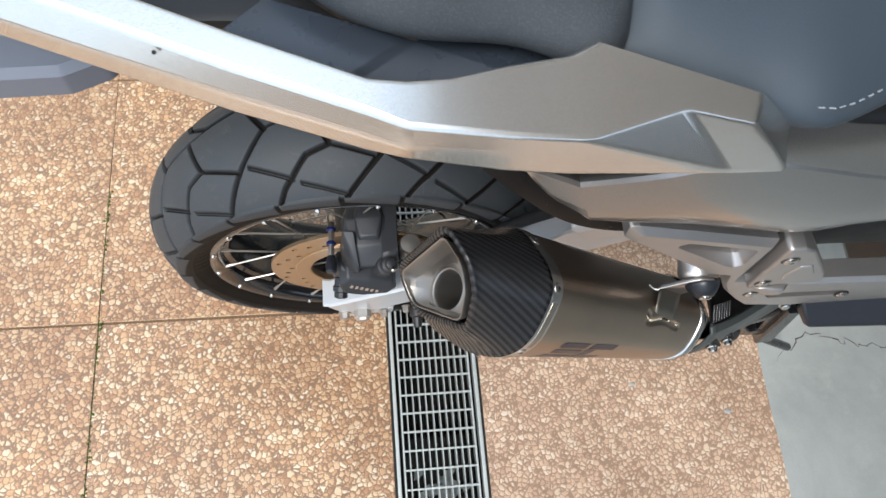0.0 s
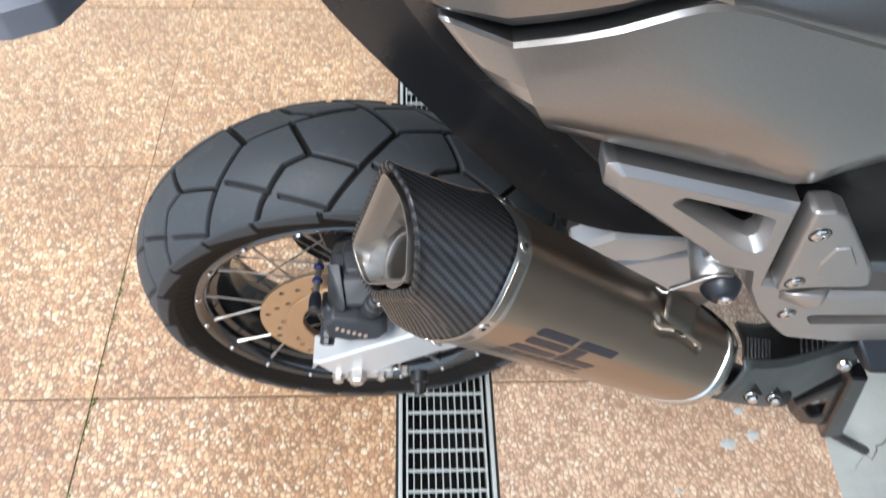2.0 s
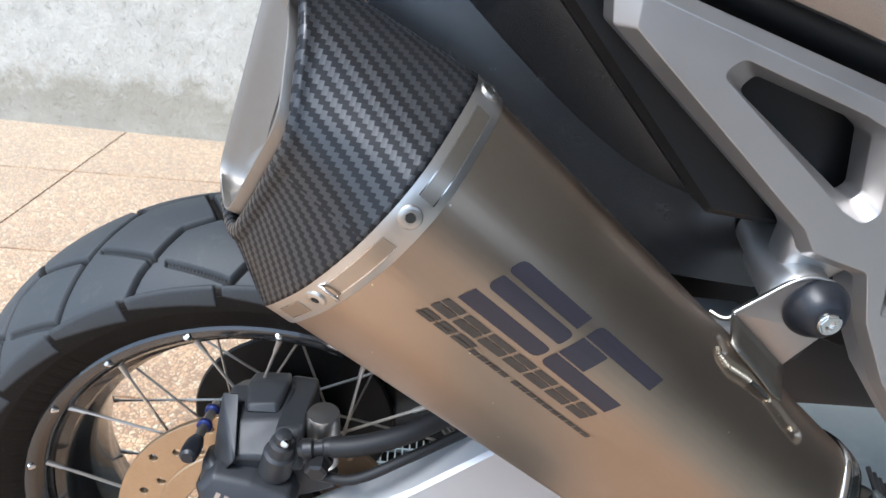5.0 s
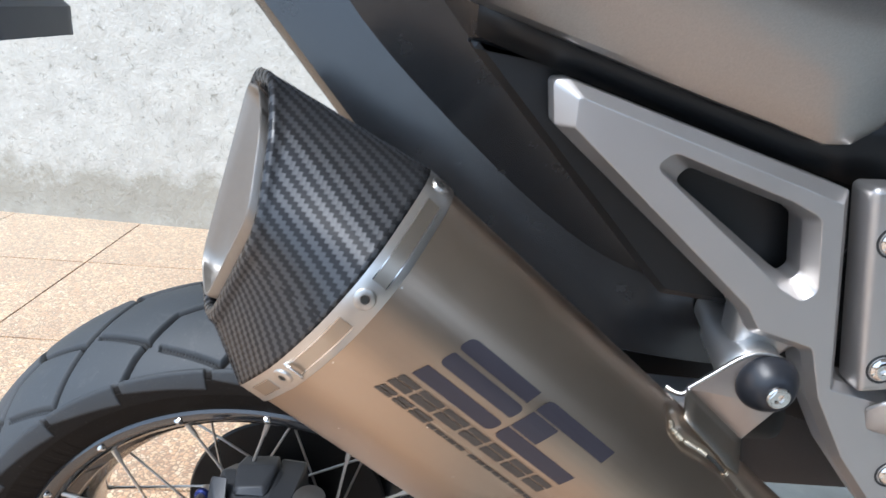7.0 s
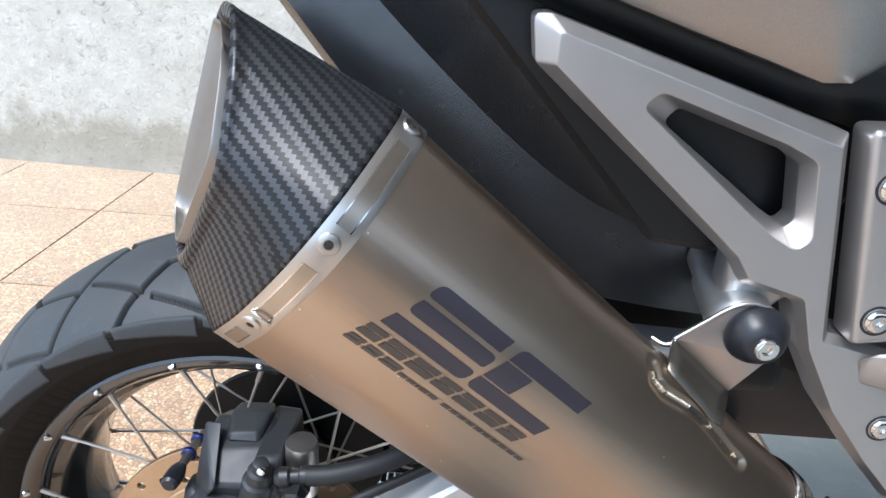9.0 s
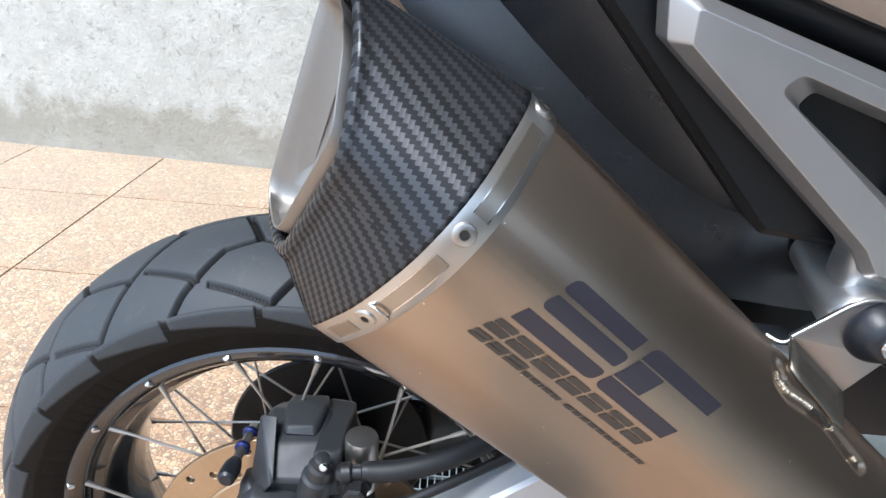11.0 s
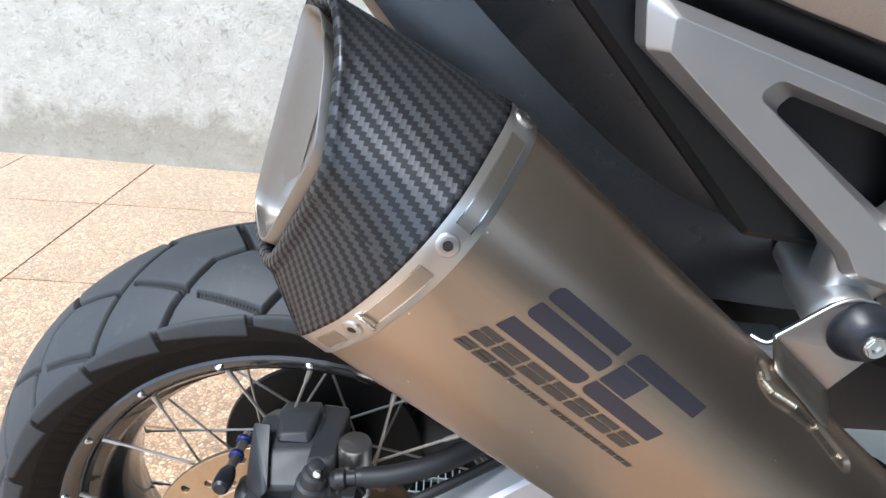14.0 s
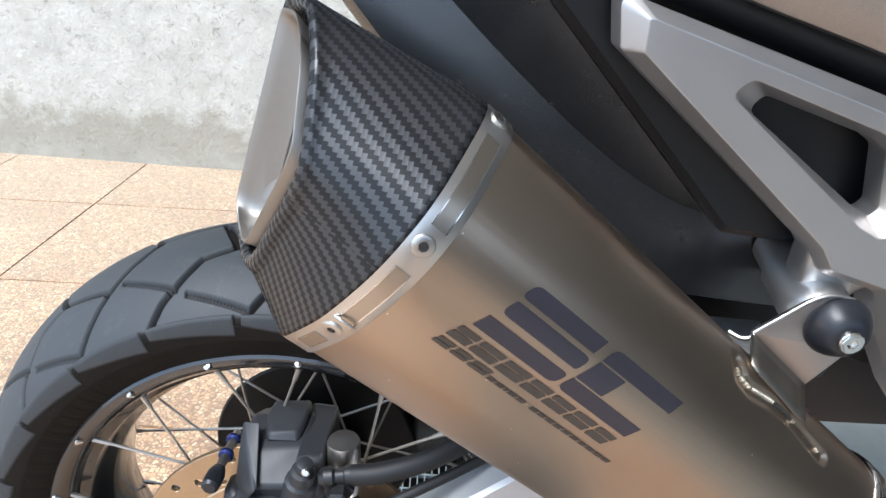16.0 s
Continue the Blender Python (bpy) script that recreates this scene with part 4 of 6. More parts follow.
for p, q in RIV:
    spot, n, _ = on_section(p, q, 0.0012)
    out = SIDE * n.x + UP * n.y
    bm = bmesh.new()
    turned(bm, at(0.003, spot.x, spot.y) - out * 0.001, out, [(0, 0.0046), (0.0012, 0.0046), (0.0018, 0.0041), (0.0021, 0.0032), (0.0021, 0.0019), (0.0004, 0.0017)], 24)
    part("rivet", bm, M_SATIN, silencer, "", 30)
    # Near-black plug stands for the shade inside the rivet's hole.
    bm = bmesh.new()
    turned(bm, at(0.003, spot.x, spot.y) - out * 0.0008, out, [(0, 0.0017), (0.0018, 0.0017)], 14)
    part("rivet_hole_shade", bm, M_PIT_SHADE, silencer)


def run_spot(run, grow=0.0, k=1.0):
    """The spot of the outline at a run upwards from the middle of its outer side, and the outward direction."""
    loop = sized(k, grow)
    count = len(loop)
    k0 = on_section(0.049, -0.004)[2]
    step = 1 if loop[(k0 + 3) % count].y > loop[k0].y else -1
    if run < 0:
        run, step = -run, -step
    i = k0
    while True:
        a, b = loop[i % count], loop[(i + step) % count]
        d = (b - a).length
        if run <= d:
            break
        run -= d
        i += step
    p = a.lerp(b, run / d)
    t = (b - a).normalized()
    n = Vector((t.y, -t.x))
    return p, n if n.dot(p - MID) > 0 else -n


def wrapped(name, p0, q0, p1, q1, s0, s1, grow, material, label="", thick=0.0004, slant=0.0):
    """A thin tab laid on the sleeve between two spots of its outline; slant shifts its top edge along the axis."""
    loop = sized(1.0, grow)
    a, b = on_section(p0, q0)[2], on_section(p1, q1)[2]
    count = len(loop)
    span = [(a + k) % count for k in range(((b - a) % count) + 1)]
    if len(span) > count / 2:
        span = [(b + k) % count for k in range(((a - b) % count) + 1)][::-1]
    verts, faces = [], []
    for g in (0.0, thick):
        lp = sized(1.0, grow + g)
        for k, i in enumerate(span):
            sh = slant * k / (len(span) - 1)
            verts += [at(s0 + sh, lp[i].x, lp[i].y), at(s1 + sh, lp[i].x, lp[i].y)]
    m = len(span)
    for k in range(m - 1):
        a0, b0 = 2 * k, 2 * m + 2 * k
        faces += [(a0, a0 + 1, a0 + 3, a0 + 2), (b0, b0 + 2, b0 + 3, b0 + 1), (a0, a0 + 2, b0 + 2, b0), (a0 + 1, b0 + 1, b0 + 3, a0 + 3)]
    faces += [(0, 2 * m, 2 * m + 1, 1), (2 * m - 2, 2 * m - 1, 4 * m - 1, 4 * m - 2)]
    return solid(name, verts, faces, material, silencer, label, 35)


# Flat strips: recess shade in the darker steel, its lit edges in bright chrome.
for r0, r1 in ((0.0525, 0.0115), (-0.0060, -0.0475), (-0.0640, -0.0860)):
    a, b = run_spot(r0)[0], run_spot(r1)[0]
    wrapped("panel_edge_glint", a.x, a.y, b.x, b.y, 0.0000, 0.0072, 0.0012, M_CHROME, "", 0.0002)
    wrapped("collar_panel", a.x, a.y, b.x, b.y, 0.0005, 0.0067, 0.0013, M_PANEL_SHADE, "collar panel coloured darker as if sunk", 0.0002)

# end ring and link pipe
sleeve("end_ring", [ring_at(LEN - 0.004, 1, -0.002), ring_at(LEN - 0.004, 1, 0.0014), ring_at(LEN - 0.001, 1, 0.0026), ring_at(LEN + 0.003, 1, 0.0014), ring_at(LEN + 0.004, 1, 0.0008), ring_at(LEN + 0.006, 1, 0.0024), ring_at(LEN + 0.010, 1, 0.0018), ring_at(LEN + 0.012, 1, -0.004)], M_CHROME, silencer, "double rolled polished end ring", 180)
sleeve("front_cone", [ring_at(LEN + 0.010, 0.97), ring_at(LEN + 0.014, 0.80), ring_at(LEN + 0.030, 0.55), ring_at(LEN + 0.060, 0.36), ring_at(LEN + 0.20, 0.30)], M_DARKST, silencer, "dark steel inlet cone", 40)

# carbon end cap, cut off slantwise round a five-cornered opening
CUT_N = Vector((-0.8674, -0.4311, 0.2485)).normalized()
CUT_C = Vector((-0.0060, -0.0240))
CUT_P = C0 + SIDE * -0.0089 + UP * -0.0287 + AX * -0.0574
OPEN = even(rounded([(-0.0285, 0.0200), (-0.0065, 0.0262), (0.0095, 0.0165), (0.0245, -0.0095), (-0.0060, -0.0685), (-0.0320, -0.0650)], [0.007, 0.016, 0.020, 0.016, 0.015, 0.010], 9), 240)
COLS = 240


def polar(loop, c):
    """The spots of an outline met by even rays from c."""
    out = []
    for k in range(COLS):
        d = Vector((math.cos(k * math.tau / COLS), -math.sin(k * math.tau / COLS)))
        best = None
        for a, b in zip(loop, loop[1:] + loop[:1]):
            e, o = b - a, a - c
            den = d.x * e.y - d.y * e.x
            if abs(den) < 1e-12:
                continue
            far, w = (o.x * e.y - o.y * e.x) / den, (o.x * d.y - o.y * d.x) / den
            if far > 0 and -1e-6 <= w <= 1 + 1e-6 and (best is None or far > best):
                best = far
        out.append(c + d * best)
    return out


def cut_s(p):
    """Where the slanting cut lies along the axis for a spot of the section."""
    base = C0 + SIDE * p.x + UP * p.y
    return (CUT_P - base).dot(CUT_N) / AX.dot(CUT_N)


def lip_ring(grow, back=0.0, floor=None, share=0.0):
    """The opening's outline grown by some metres, on the slanting cut or sunk behind it, or part of the way to a level floor."""
    out = []
    for p in polar(inset(OPEN, -grow) if grow else OPEN, CUT_C):
        s = cut_s(p) + back
        if floor is not None:
            s += (floor - s) * share
        out.append(C0 + AX * s + SIDE * p.x + UP * p.y)
    return out


a_ring = [at(-0.0036, p.x, p.y) for p in polar(sized(1.0, 0.0013), MID)]
b_ring = lip_ring(0.0089, 0.0062)
rings = [[at(-0.0030, p.x, p.y) for p in polar(sized(1.0, -0.002), MID)]]
for t in np.linspace(0, 1, 18):
    rings.append([p.lerp(q, t) for p, q in zip(a_ring, b_ring)])
rings += [lip_ring(0.0090, 0.0048), lip_ring(0.0087, 0.0034), lip_ring(0.0078, 0.0023), lip_ring(0.0063, 0.0018), lip_ring(0.0046, 0.0021), lip_ring(0.0031, 0.0032), lip_ring(0.0022, 0.0052), lip_ring(0.0015, 0.0150)]
sleeve("end_cap", rings, M_CARBON, silencer, "black twill carbon fibre end cap", 180, flat=True)
# steel outlet inside: a five-sided funnel that ends in a round bore with a rolled rim
BORE = Vector((-0.0073, -0.0275))
rings = [lip_ring(-0.0035, 0.016), lip_ring(0.0005, 0.0002), lip_ring(0.0003, -0.0005), lip_ring(-0.0004, -0.0005), lip_ring(-0.0008, 0.0000), lip_ring(-0.0012, 0.004), lip_ring(-0.0022, 0.0, -0.0385, 0.55), lip_ring(-0.0045, 0.0, -0.0385, 0.82)]
for r, q in ((0.0215, -0.0395), (0.0190, -0.0392), (0.0176, -0.0398), (0.0164, -0.0392), (0.0157, -0.0375), (0.0155, -0.034), (0.0155, 0.05)):
    ring = []
    for k in range(COLS):
        c, w = math.cos(k * math.tau / COLS), -math.sin(k * math.tau / COLS)
        ring.append(C0 + AX * (q - 0.10 * r * w) + SIDE * (BORE.x + r * c) + UP * (BORE.y + r * 1.08 * w))
    rings.append(ring)
sleeve("outlet", rings, M_OUTLET, silencer, "bead-blasted steel outlet with round bore", 35, (False, True))

# silencer hanger: a bent sheet tab welded into the stamped dent of the sleeve
bm = bmesh.new()
top = [(0.2230, 0.6130), (0.2465, 0.6320), (0.2560, 0.6355), (0.2660, 0.6335), (0.2745, 0.6270), (0.2765, 0.6150), (0.2720, 0.6050), (0.2560, 0.5845)]
tab = rounded(top, [0.001, 0.01, 0.008, 0.008, 0.008, 0.006, 0.004, 0.001], 4)
part("hanger_tab", cast_plate(tab, [], -0.1530, -0.1500, 0.0008, 1), M_TABST, silencer, "satin steel hanger tab welded to the sleeve", 40)
bm = bmesh.new()
pipe(bm, curve([(0.2240, -0.1535, 0.6125), (0.2210, -0.1540, 0.6105), (0.2180, -0.1525, 0.6100), (0.2140, -0.1490, 0.6110)], 12), 0.0013, 8)
part("tab_lip", bm, M_STEEL, silencer, "bright curled lip of the tab", 60)
bm = bmesh.new()
turned(bm, (0.262, -0.1485, 0.6195), (0, -1, 0), [(0, 0.0145), (0.0026, 0.0145), (0.0026, 0.006)], 36)
part("hanger_eye", bm, M_SATIN, silencer, "", 30)


def on_sleeve(s, run, lift):
    spot, n = run_spot(run)
    return at(s, spot.x, spot.y) + (SIDE * n.x + UP * n.y) * lift


# spring clip beside the lowest rivet of the collar
bm = bmesh.new()
pipe(bm, curve([on_sleeve(-0.0010, -0.0452, 0.0014), on_sleeve(0.0017, -0.0432, 0.0030), on_sleeve(0.0074, -0.0434, 0.0030), on_sleeve(0.0082, -0.0462, 0.0016)], 14), 0.0007, 8)
part("spring_clip", bm, M_CHROME, silencer, "bright wire clip on the collar", 60)
# the foot of the tab: a sheet that leans from its lower edge down to the sleeve
low = [on_sleeve(q, r, 0.0010) for q, r in ((0.1655, 0.0610), (0.1720, 0.0588), (0.1810, 0.0578), (0.1903, 0.0566), (0.1985, 0.0548), (0.2070, 0.0560))]
edge = [Vector((0.2230, -0.1530, 0.6130)).lerp(Vector((0.2560, -0.1530, 0.5845)), k / 5) for k in range(6)]
bm = bmesh.new()
rows = [[bm.verts.new(a.lerp(b, t)) for a, b in zip(low, edge)] for t in (0.0, 0.35, 0.7, 1.0)]
for a, b in zip(rows, rows[1:]):
    for k in range(5):
        bm.faces.new((a[k], a[k + 1], b[k + 1], b[k]))
foot = part("hanger_foot", bm, M_TABSHADE, silencer, "bent foot of the hanger tab", 60)
th = foot.modifiers.new("thick", "SOLIDIFY")
th.thickness, th.offset = 0.0016, 0.0


# weld lumps and a painted slot along the ditch
def in_ditch(run, lift):
    """A spot along the ditch, by its share of the way."""
    spans = [(b - a).length for a, b in zip(DITCH, DITCH[1:])]
    left = run * sum(spans)
    for a, b, w in zip(DITCH, DITCH[1:], spans):
        if left <= w:
            break
        left -= w
    p = a.lerp(b, min(1.0, left / w))
    return on_sleeve(p.x, p.y, lift - 0.0022 * dent(p.x, p.y))


rngw = random.Random(3)
for a0, a1, rad in ((0.06, 0.22, 0.0017), (0.24, 0.46, 0.0014), (0.66, 0.69, 0.0018), (0.95, 0.98, 0.0013)):
    # one seam whose thickness swells with every drop of the weld
    drops = max(5, int((a1 - a0) * 90))
    sizes = [rad * rngw.uniform(0.8, 1.1) for _ in range(drops + 1)]
    path, girth = [], []
    for k in range(drops * 6 + 1):
        w = k / (drops * 6)
        path.append(in_ditch(a0 + (a1 - a0) * w, 0.0003))
        girth.append(sizes[k // 6] * (0.62 + 0.38 * abs(math.sin(math.pi * k / 6))) * (0.35 if k in (0, drops * 6) else 1.0))
    bm = bmesh.new()
    rings = []
    for k, c in enumerate(path):
        way = (path[min(k + 1, len(path) - 1)] - path[max(k - 1, 0)]).normalized()
        u = way.orthogonal().normalized() if k == 0 else (u - way * u.dot(way)).normalized()
        v = way.cross(u)
        rings.append([bm.verts.new(c + (u * math.cos(q * math.tau / 10) + v * math.sin(q * math.tau / 10)) * girth[k]) for q in range(10)])
    for a, b in zip(rings, rings[1:]):
        for q in range(10):
            bm.faces.new((a[q], a[(q + 1) % 10], b[(q + 1) % 10], b[q]))
    bm.faces.new(rings[0][::-1]), bm.faces.new(rings[-1])
    part("weld_bead", bm, M_WELD, silencer, "lumpy weld bead", 180)
# Solid near-black rod, added for the dark of a slot.
bm = bmesh.new()
pipe(bm, [in_ditch(0.47 + 0.18 * t, 0.0002) for t in np.linspace(0, 1, 10)], 0.0012, 8)
part("slot", bm, M_PIT_SHADE, silencer, "near-black rod for a slot's shade beside the hanger tab")
# Brighter pipe added to imitate the glint along the sheet's edge.
bm = bmesh.new()
pipe(bm, curve([(0.2236, -0.1534, 0.6136), (0.2350, -0.1534, 0.6230), (0.2465, -0.1534, 0.6322), (0.2560, -0.1534, 0.6357), (0.2660, -0.1534, 0.6337)], 24), 0.0011, 8)
part("tab_edge_glint", bm, M_STEEL, silencer, "brighter steel strip for the glint on the tab's upper edge", 60)

# printed marks on the sleeve: slanted blocks and bars
def mark(pts, material, name="print_block"):
    """A flat print on the sleeve: outline of (along the axis, run round the outline from the outer middle, upwards)."""
    loop = sized(1.0, 0.00025)
    k0 = on_section(0.049, -0.004)[2]
    count = len(loop)
    up_dir = 1 if loop[(k0 + 3) % count].y > loop[k0].y else -1
    poly = [Vector(p) for p in pts]
    bm = bmesh.new()
    vs = [bm.verts.new((p.x, p.y, 0)) for p in poly]
    bm.faces.new(vs)
    for x in np.arange(-0.05, 0.06, 0.004):
        bmesh.ops.bisect_plane(bm, geom=bm.verts[:] + bm.edges[:] + bm.faces[:], plane_co=(0, x, 0), plane_no=(0, 1, 0))
    runs = [0.0]
    for k in range(1, count):
        runs.append(runs[-1] + (loop[(k0 + up_dir * k) % count] - loop[(k0 + up_dir * (k - 1)) % count]).length)
    total = runs[-1] + (loop[k0] - loop[(k0 - up_dir) % count]).length
    for v in bm.verts:
        r = v.co.y % total
        k = max(i for i in range(count) if runs[i] <= r)
        nxt = runs[k + 1] if k + 1 < count else total
        w = (r - runs[k]) / (nxt - runs[k])
        a, b = loop[(k0 + up_dir * k) % count], loop[(k0 + up_dir * (k + 1)) % count]
        p = a.lerp(b, w)
        v.co = at(v.co.x, p.x, p.y)
    return part(name, bm, material, silencer)


# first mark: three slanted bars; second mark: two bars and a short block; below them rows of small bars
def bent(turn, p0, p1):
    """A slanted bar between two runs, its corners rounded."""
    (u0, v0), (u1, v1) = p0, p1
    return rounded([(u0 + 0.36 * v1, v1), (u0 + 0.36 * v0, v0), (u1 + 0.36 * v0, v0), (u1 + 0.36 * v1, v1)], turn, 5)


# (start, end along the sleeve, foot, top, rounding of its four corners)
for u0, u1, v0, v1, turn in (
    (0.0412, 0.0809, 0.0118, 0.0195, [0.0075, 0.0020, 0.0002, 0.0002]), (0.0420, 0.0830, 0.0020, 0.0096, [0.0020, 0.0040, 0.0020, 0.0040]), (0.0412, 0.0838, -0.0088, -0.0014, [0.0002, 0.0002, 0.0070, 0.0020]),
    (0.0862, 0.1272, 0.0118, 0.0198, [0.0080, 0.0002, 0.0002, 0.0002]), (0.0862, 0.1012, -0.0004, 0.0110, 0.0006), (0.0862, 0.1268, -0.0088, -0.0012, [0.0002, 0.0060, 0.0002, 0.0002]),
):
    mark(bent(turn, (u0, v0), (u1, v1)), M_LOGO)
u = 0.0402
for w in (0.0098, 0.0118, 0.0124, 0.0105, 0.0110, 0.0112, 0.0100):
    mark(bent(0.0006, (u, -0.0146), (u + w, -0.0114)), M_LOGO2, "print_bar")
    mark(bent(0.0004, (u, -0.0192), (u + w, -0.0152)), M_LOGO2, "print_bar")
    u += w + 0.0016
u = 0.0412
for w in (0.0078, 0.0078, 0.0092):
    mark(bent(0.0004, (u, -0.0236), (u + w, -0.0212)), M_LOGO2, "print_bar")
    mark(bent(0.0003, (u, -0.0262), (u + w, -0.0240)), M_LOGO2, "print_bar")
    u += w + 0.0012
for w in (0.0040, 0.0042, 0.0016, 0.0044, 0.0044, 0.0, 0.0042, 0.0040, 0.0042, 0.0042, 0.0044, 0.0044, 0.0040, 0.0044, 0.0044, 0.0042):
    if w:
        mark(bent(0.0002, (u, -0.0264), (u + w, -0.0240)), M_LOGO2, "print_bar")
    u += (w or 0.0022) + 0.0005

# heat shield of the link pipe: a dark sheet with two square bolts, and the ribbed duct above it
rows = [
    [(0.296, -0.190, 0.478), (0.365, -0.172, 0.406), (0.431, -0.148, 0.338), (0.470, -0.130, 0.338), (0.530, -0.104, 0.345)],
    [(0.300, -0.194, 0.486), (0.366, -0.1765, 0.415), (0.430, -0.1525, 0.346), (0.470, -0.134, 0.346), (0.530, -0.108, 0.352)],
    [(0.308, -0.190, 0.505), (0.372, -0.171, 0.440), (0.436, -0.144, 0.392), (0.478, -0.126, 0.376), (0.530, -0.105, 0.374)],
    [(0.313, -0.182, 0.524), (0.378, -0.160, 0.468), (0.445, -0.130, 0.428), (0.485, -0.114, 0.408), (0.530, -0.098, 0.398)],
    [(0.313, -0.174, 0.526), (0.378, -0.152, 0.470), (0.445, -0.122, 0.430), (0.485, -0.106, 0.410), (0.530, -0.090, 0.400)],
]
shield = skin("heat_shield", rows, M_SHIELD, silencer, 0.003, "dark grey sheet shield over the link pipe", 2, (1, 3))
out = Vector((-0.12, -0.93, 0.30)).normalized()
for x, y, z in ((0.3420, -0.1815, 0.4660), (0.3890, -0.1665, 0.4190)):
    bm = bmesh.new()
    box(bm, (-0.0085, -0.0085, -0.002), (0.0085, 0.0085, 0.0022), 0.001, Matrix.Translation((x, y, z)) @ out.to_track_quat("Z", "Y").to_matrix().to_4x4() @ Matrix.Rotation(radians(40), 4, "Z"))
    part("bolt_seat", bm, M_BLACKP, shield)
    peg("shield_bolt", Vector((x, y, z)) + out * 0.002, out, [(0, 0.0062), (0.004, 0.0062), (0.005, 0.0052), (0.009, 0.0046), (0.010, 0.0030)], M_CHROME, shield, "", 10)
peg("shield_bolt", (0.497, -0.121, 0.388), out, [(0, 0.0080), (0.002, 0.0080), (0.002, 0.0056), (0.006, 0.0056), (0.007, 0.0040)], M_CHROME, shield, "", 10)
rows = [
    [(0.316, -0.172, 0.520), (0.378, -0.152, 0.466), (0.445, -0.124, 0.428), (0.530, -0.092, 0.398)],
    [(0.330, -0.150, 0.505), (0.392, -0.128, 0.440), (0.448, -0.104, 0.438), (0.530, -0.072, 0.425)],
    [(0.345, -0.110, 0.470), (0.405, -0.090, 0.415), (0.460, -0.060, 0.415), (0.530, -0.040, 0.410)],
]
duct = skin("duct", rows, M_BLACKP, silencer, 0.004, "black ribbed duct above the shield", 2)
for base, way, count in (((0.322, -0.170, 0.5155), (0.0066, 0.0022, -0.0058), 7), ((0.415, -0.137, 0.448), (0.0085, 0.0036, -0.0032), 10)):
    for k in range(count):
        bm = bmesh.new()
        spot = Vector(base) + Vector(way) * k
        bar(bm, spot, spot + Vector((0.004, 0.020, 0.004)), 0.0014, 8)
        part("rib", bm, M_GREYP, duct)

# passenger peg bracket: a cast silver plate with a three-sided window
BR = [(0.1412, 0.7400), (0.1385, 0.7600), (0.1460, 0.7604), (0.2815, 0.7190), (0.2990, 0.6200), (0.3270, 0.6140), (0.3600, 0.6000), (0.5400, 0.5900), (0.5400, 0.5150), (0.4100, 0.5090), (0.3560, 0.5210), (0.3330, 0.5450), (0.3080, 0.5750), (0.2870, 0.6100), (0.2780, 0.6360), (0.2500, 0.6440), (0.2420, 0.6560)]
BR_R = [0.004, 0.005, 0.003, 0.002, 0.003, 0.006, 0.01, 0.004, 0.006, 0.01, 0.012, 0.01, 0.01, 0.008, 0.006, 0.006, 0.008]
FACE = [(0.1500, 0.7400), (0.1500, 0.7530), (0.1530, 0.7528), (0.2780, 0.7130)] + [tuple(p) for p in inset([Vector(p) for p in BR], 0.0040)[4:]]
WIN_F = [(0.1885, 0.7250), (0.1960, 0.7320), (0.2540, 0.7130), (0.2695, 0.7060), (0.2765, 0.6690), (0.2700, 0.6635), (0.2590, 0.6690)]
WIN = [(0.2012, 0.7170), (0.2070, 0.7238), (0.2575, 0.7078), (0.2660, 0.7022), (0.2708, 0.6755), (0.2668, 0.6708), (0.2595, 0.6750)]
SLOT = rounded([(0.3560, 0.5660), (0.4500, 0.5640), (0.4700, 0.5460), (0.3700, 0.5480)], 0.006, 4)


def relief_plate(stacks):
    """A plate between outlines at several depths: each stack holds (outline, depth) from the front to the back; the first is the rim, the rest are openings."""
    bm = bmesh.new()
    ends = [[], []]
    for stack in stacks:
        rings = [[bm.verts.new((p[0], y, p[1])) for p in loop] for loop, y in stack]
        n = len(rings[0])
        for a, b in zip(rings, rings[1:]):
            for q in range(n):
                bm.faces.new((a[q], a[(q + 1) % n], b[(q + 1) % n], b[q]))
        ends[0].append(rings[0]), ends[1].append(rings[-1])
    for rings in ends:
        edges = []
        for ring in rings:
            for a, b in zip(ring, ring[1:] + ring[:1]):
                edges.append(bm.edges.get((a, b)) or bm.edges.new((a, b)))
        bmesh.ops.triangle_fill(bm, edges=edges, use_beauty=True)
    bmesh.ops.dissolve_limit(bm, angle_limit=radians(1), verts=bm.verts, edges=bm.edges)
    return bm


rim_f, rim_o = rounded(FACE, [r * 0.8 for r in BR_R], 4), rounded(BR, BR_R, 4)
win_f, win_h = rounded(WIN_F, [0.006, 0.006, 0.006, 0.007, 0.006, 0.005, 0.006], 5), rounded(WIN, [0.004, 0.004, 0.004, 0.005, 0.004, 0.003, 0.004], 5)
bracket = part("peg_bracket", relief_plate([[(rim_f, -0.1520), (rim_o, -0.1465), (rim_o, -0.1270)], [(win_f, -0.1520), (win_h, -0.1415), (win_h, -0.1270)], [(SLOT, -0.1520), (SLOT, -0.1270)]]), M_PLATE, bike, "silver lacquered cast bracket with a triangular window", 35)
bv = bracket.modifiers.new("edge", "BEVEL")
bv.width, bv.segments, bv.limit_method, bv.angle_limit = 0.0012, 3, "ANGLE", radians(18)
bm = bmesh.new()
turned(bm, (0.2580, -0.090, 0.6330), (0.005, -1, -0.27), [(0, 0.0140), (0.016, 0.0140), (0.020, 0.0160), (0.046, 0.0160), (0.050, 0.0166), (0.056, 0.0166), (0.0590, 0.0150)], 48)
part("boss", bm, M_CAST, bracket, "round cast boss behind the rubber", 40)
bm = bmesh.new()
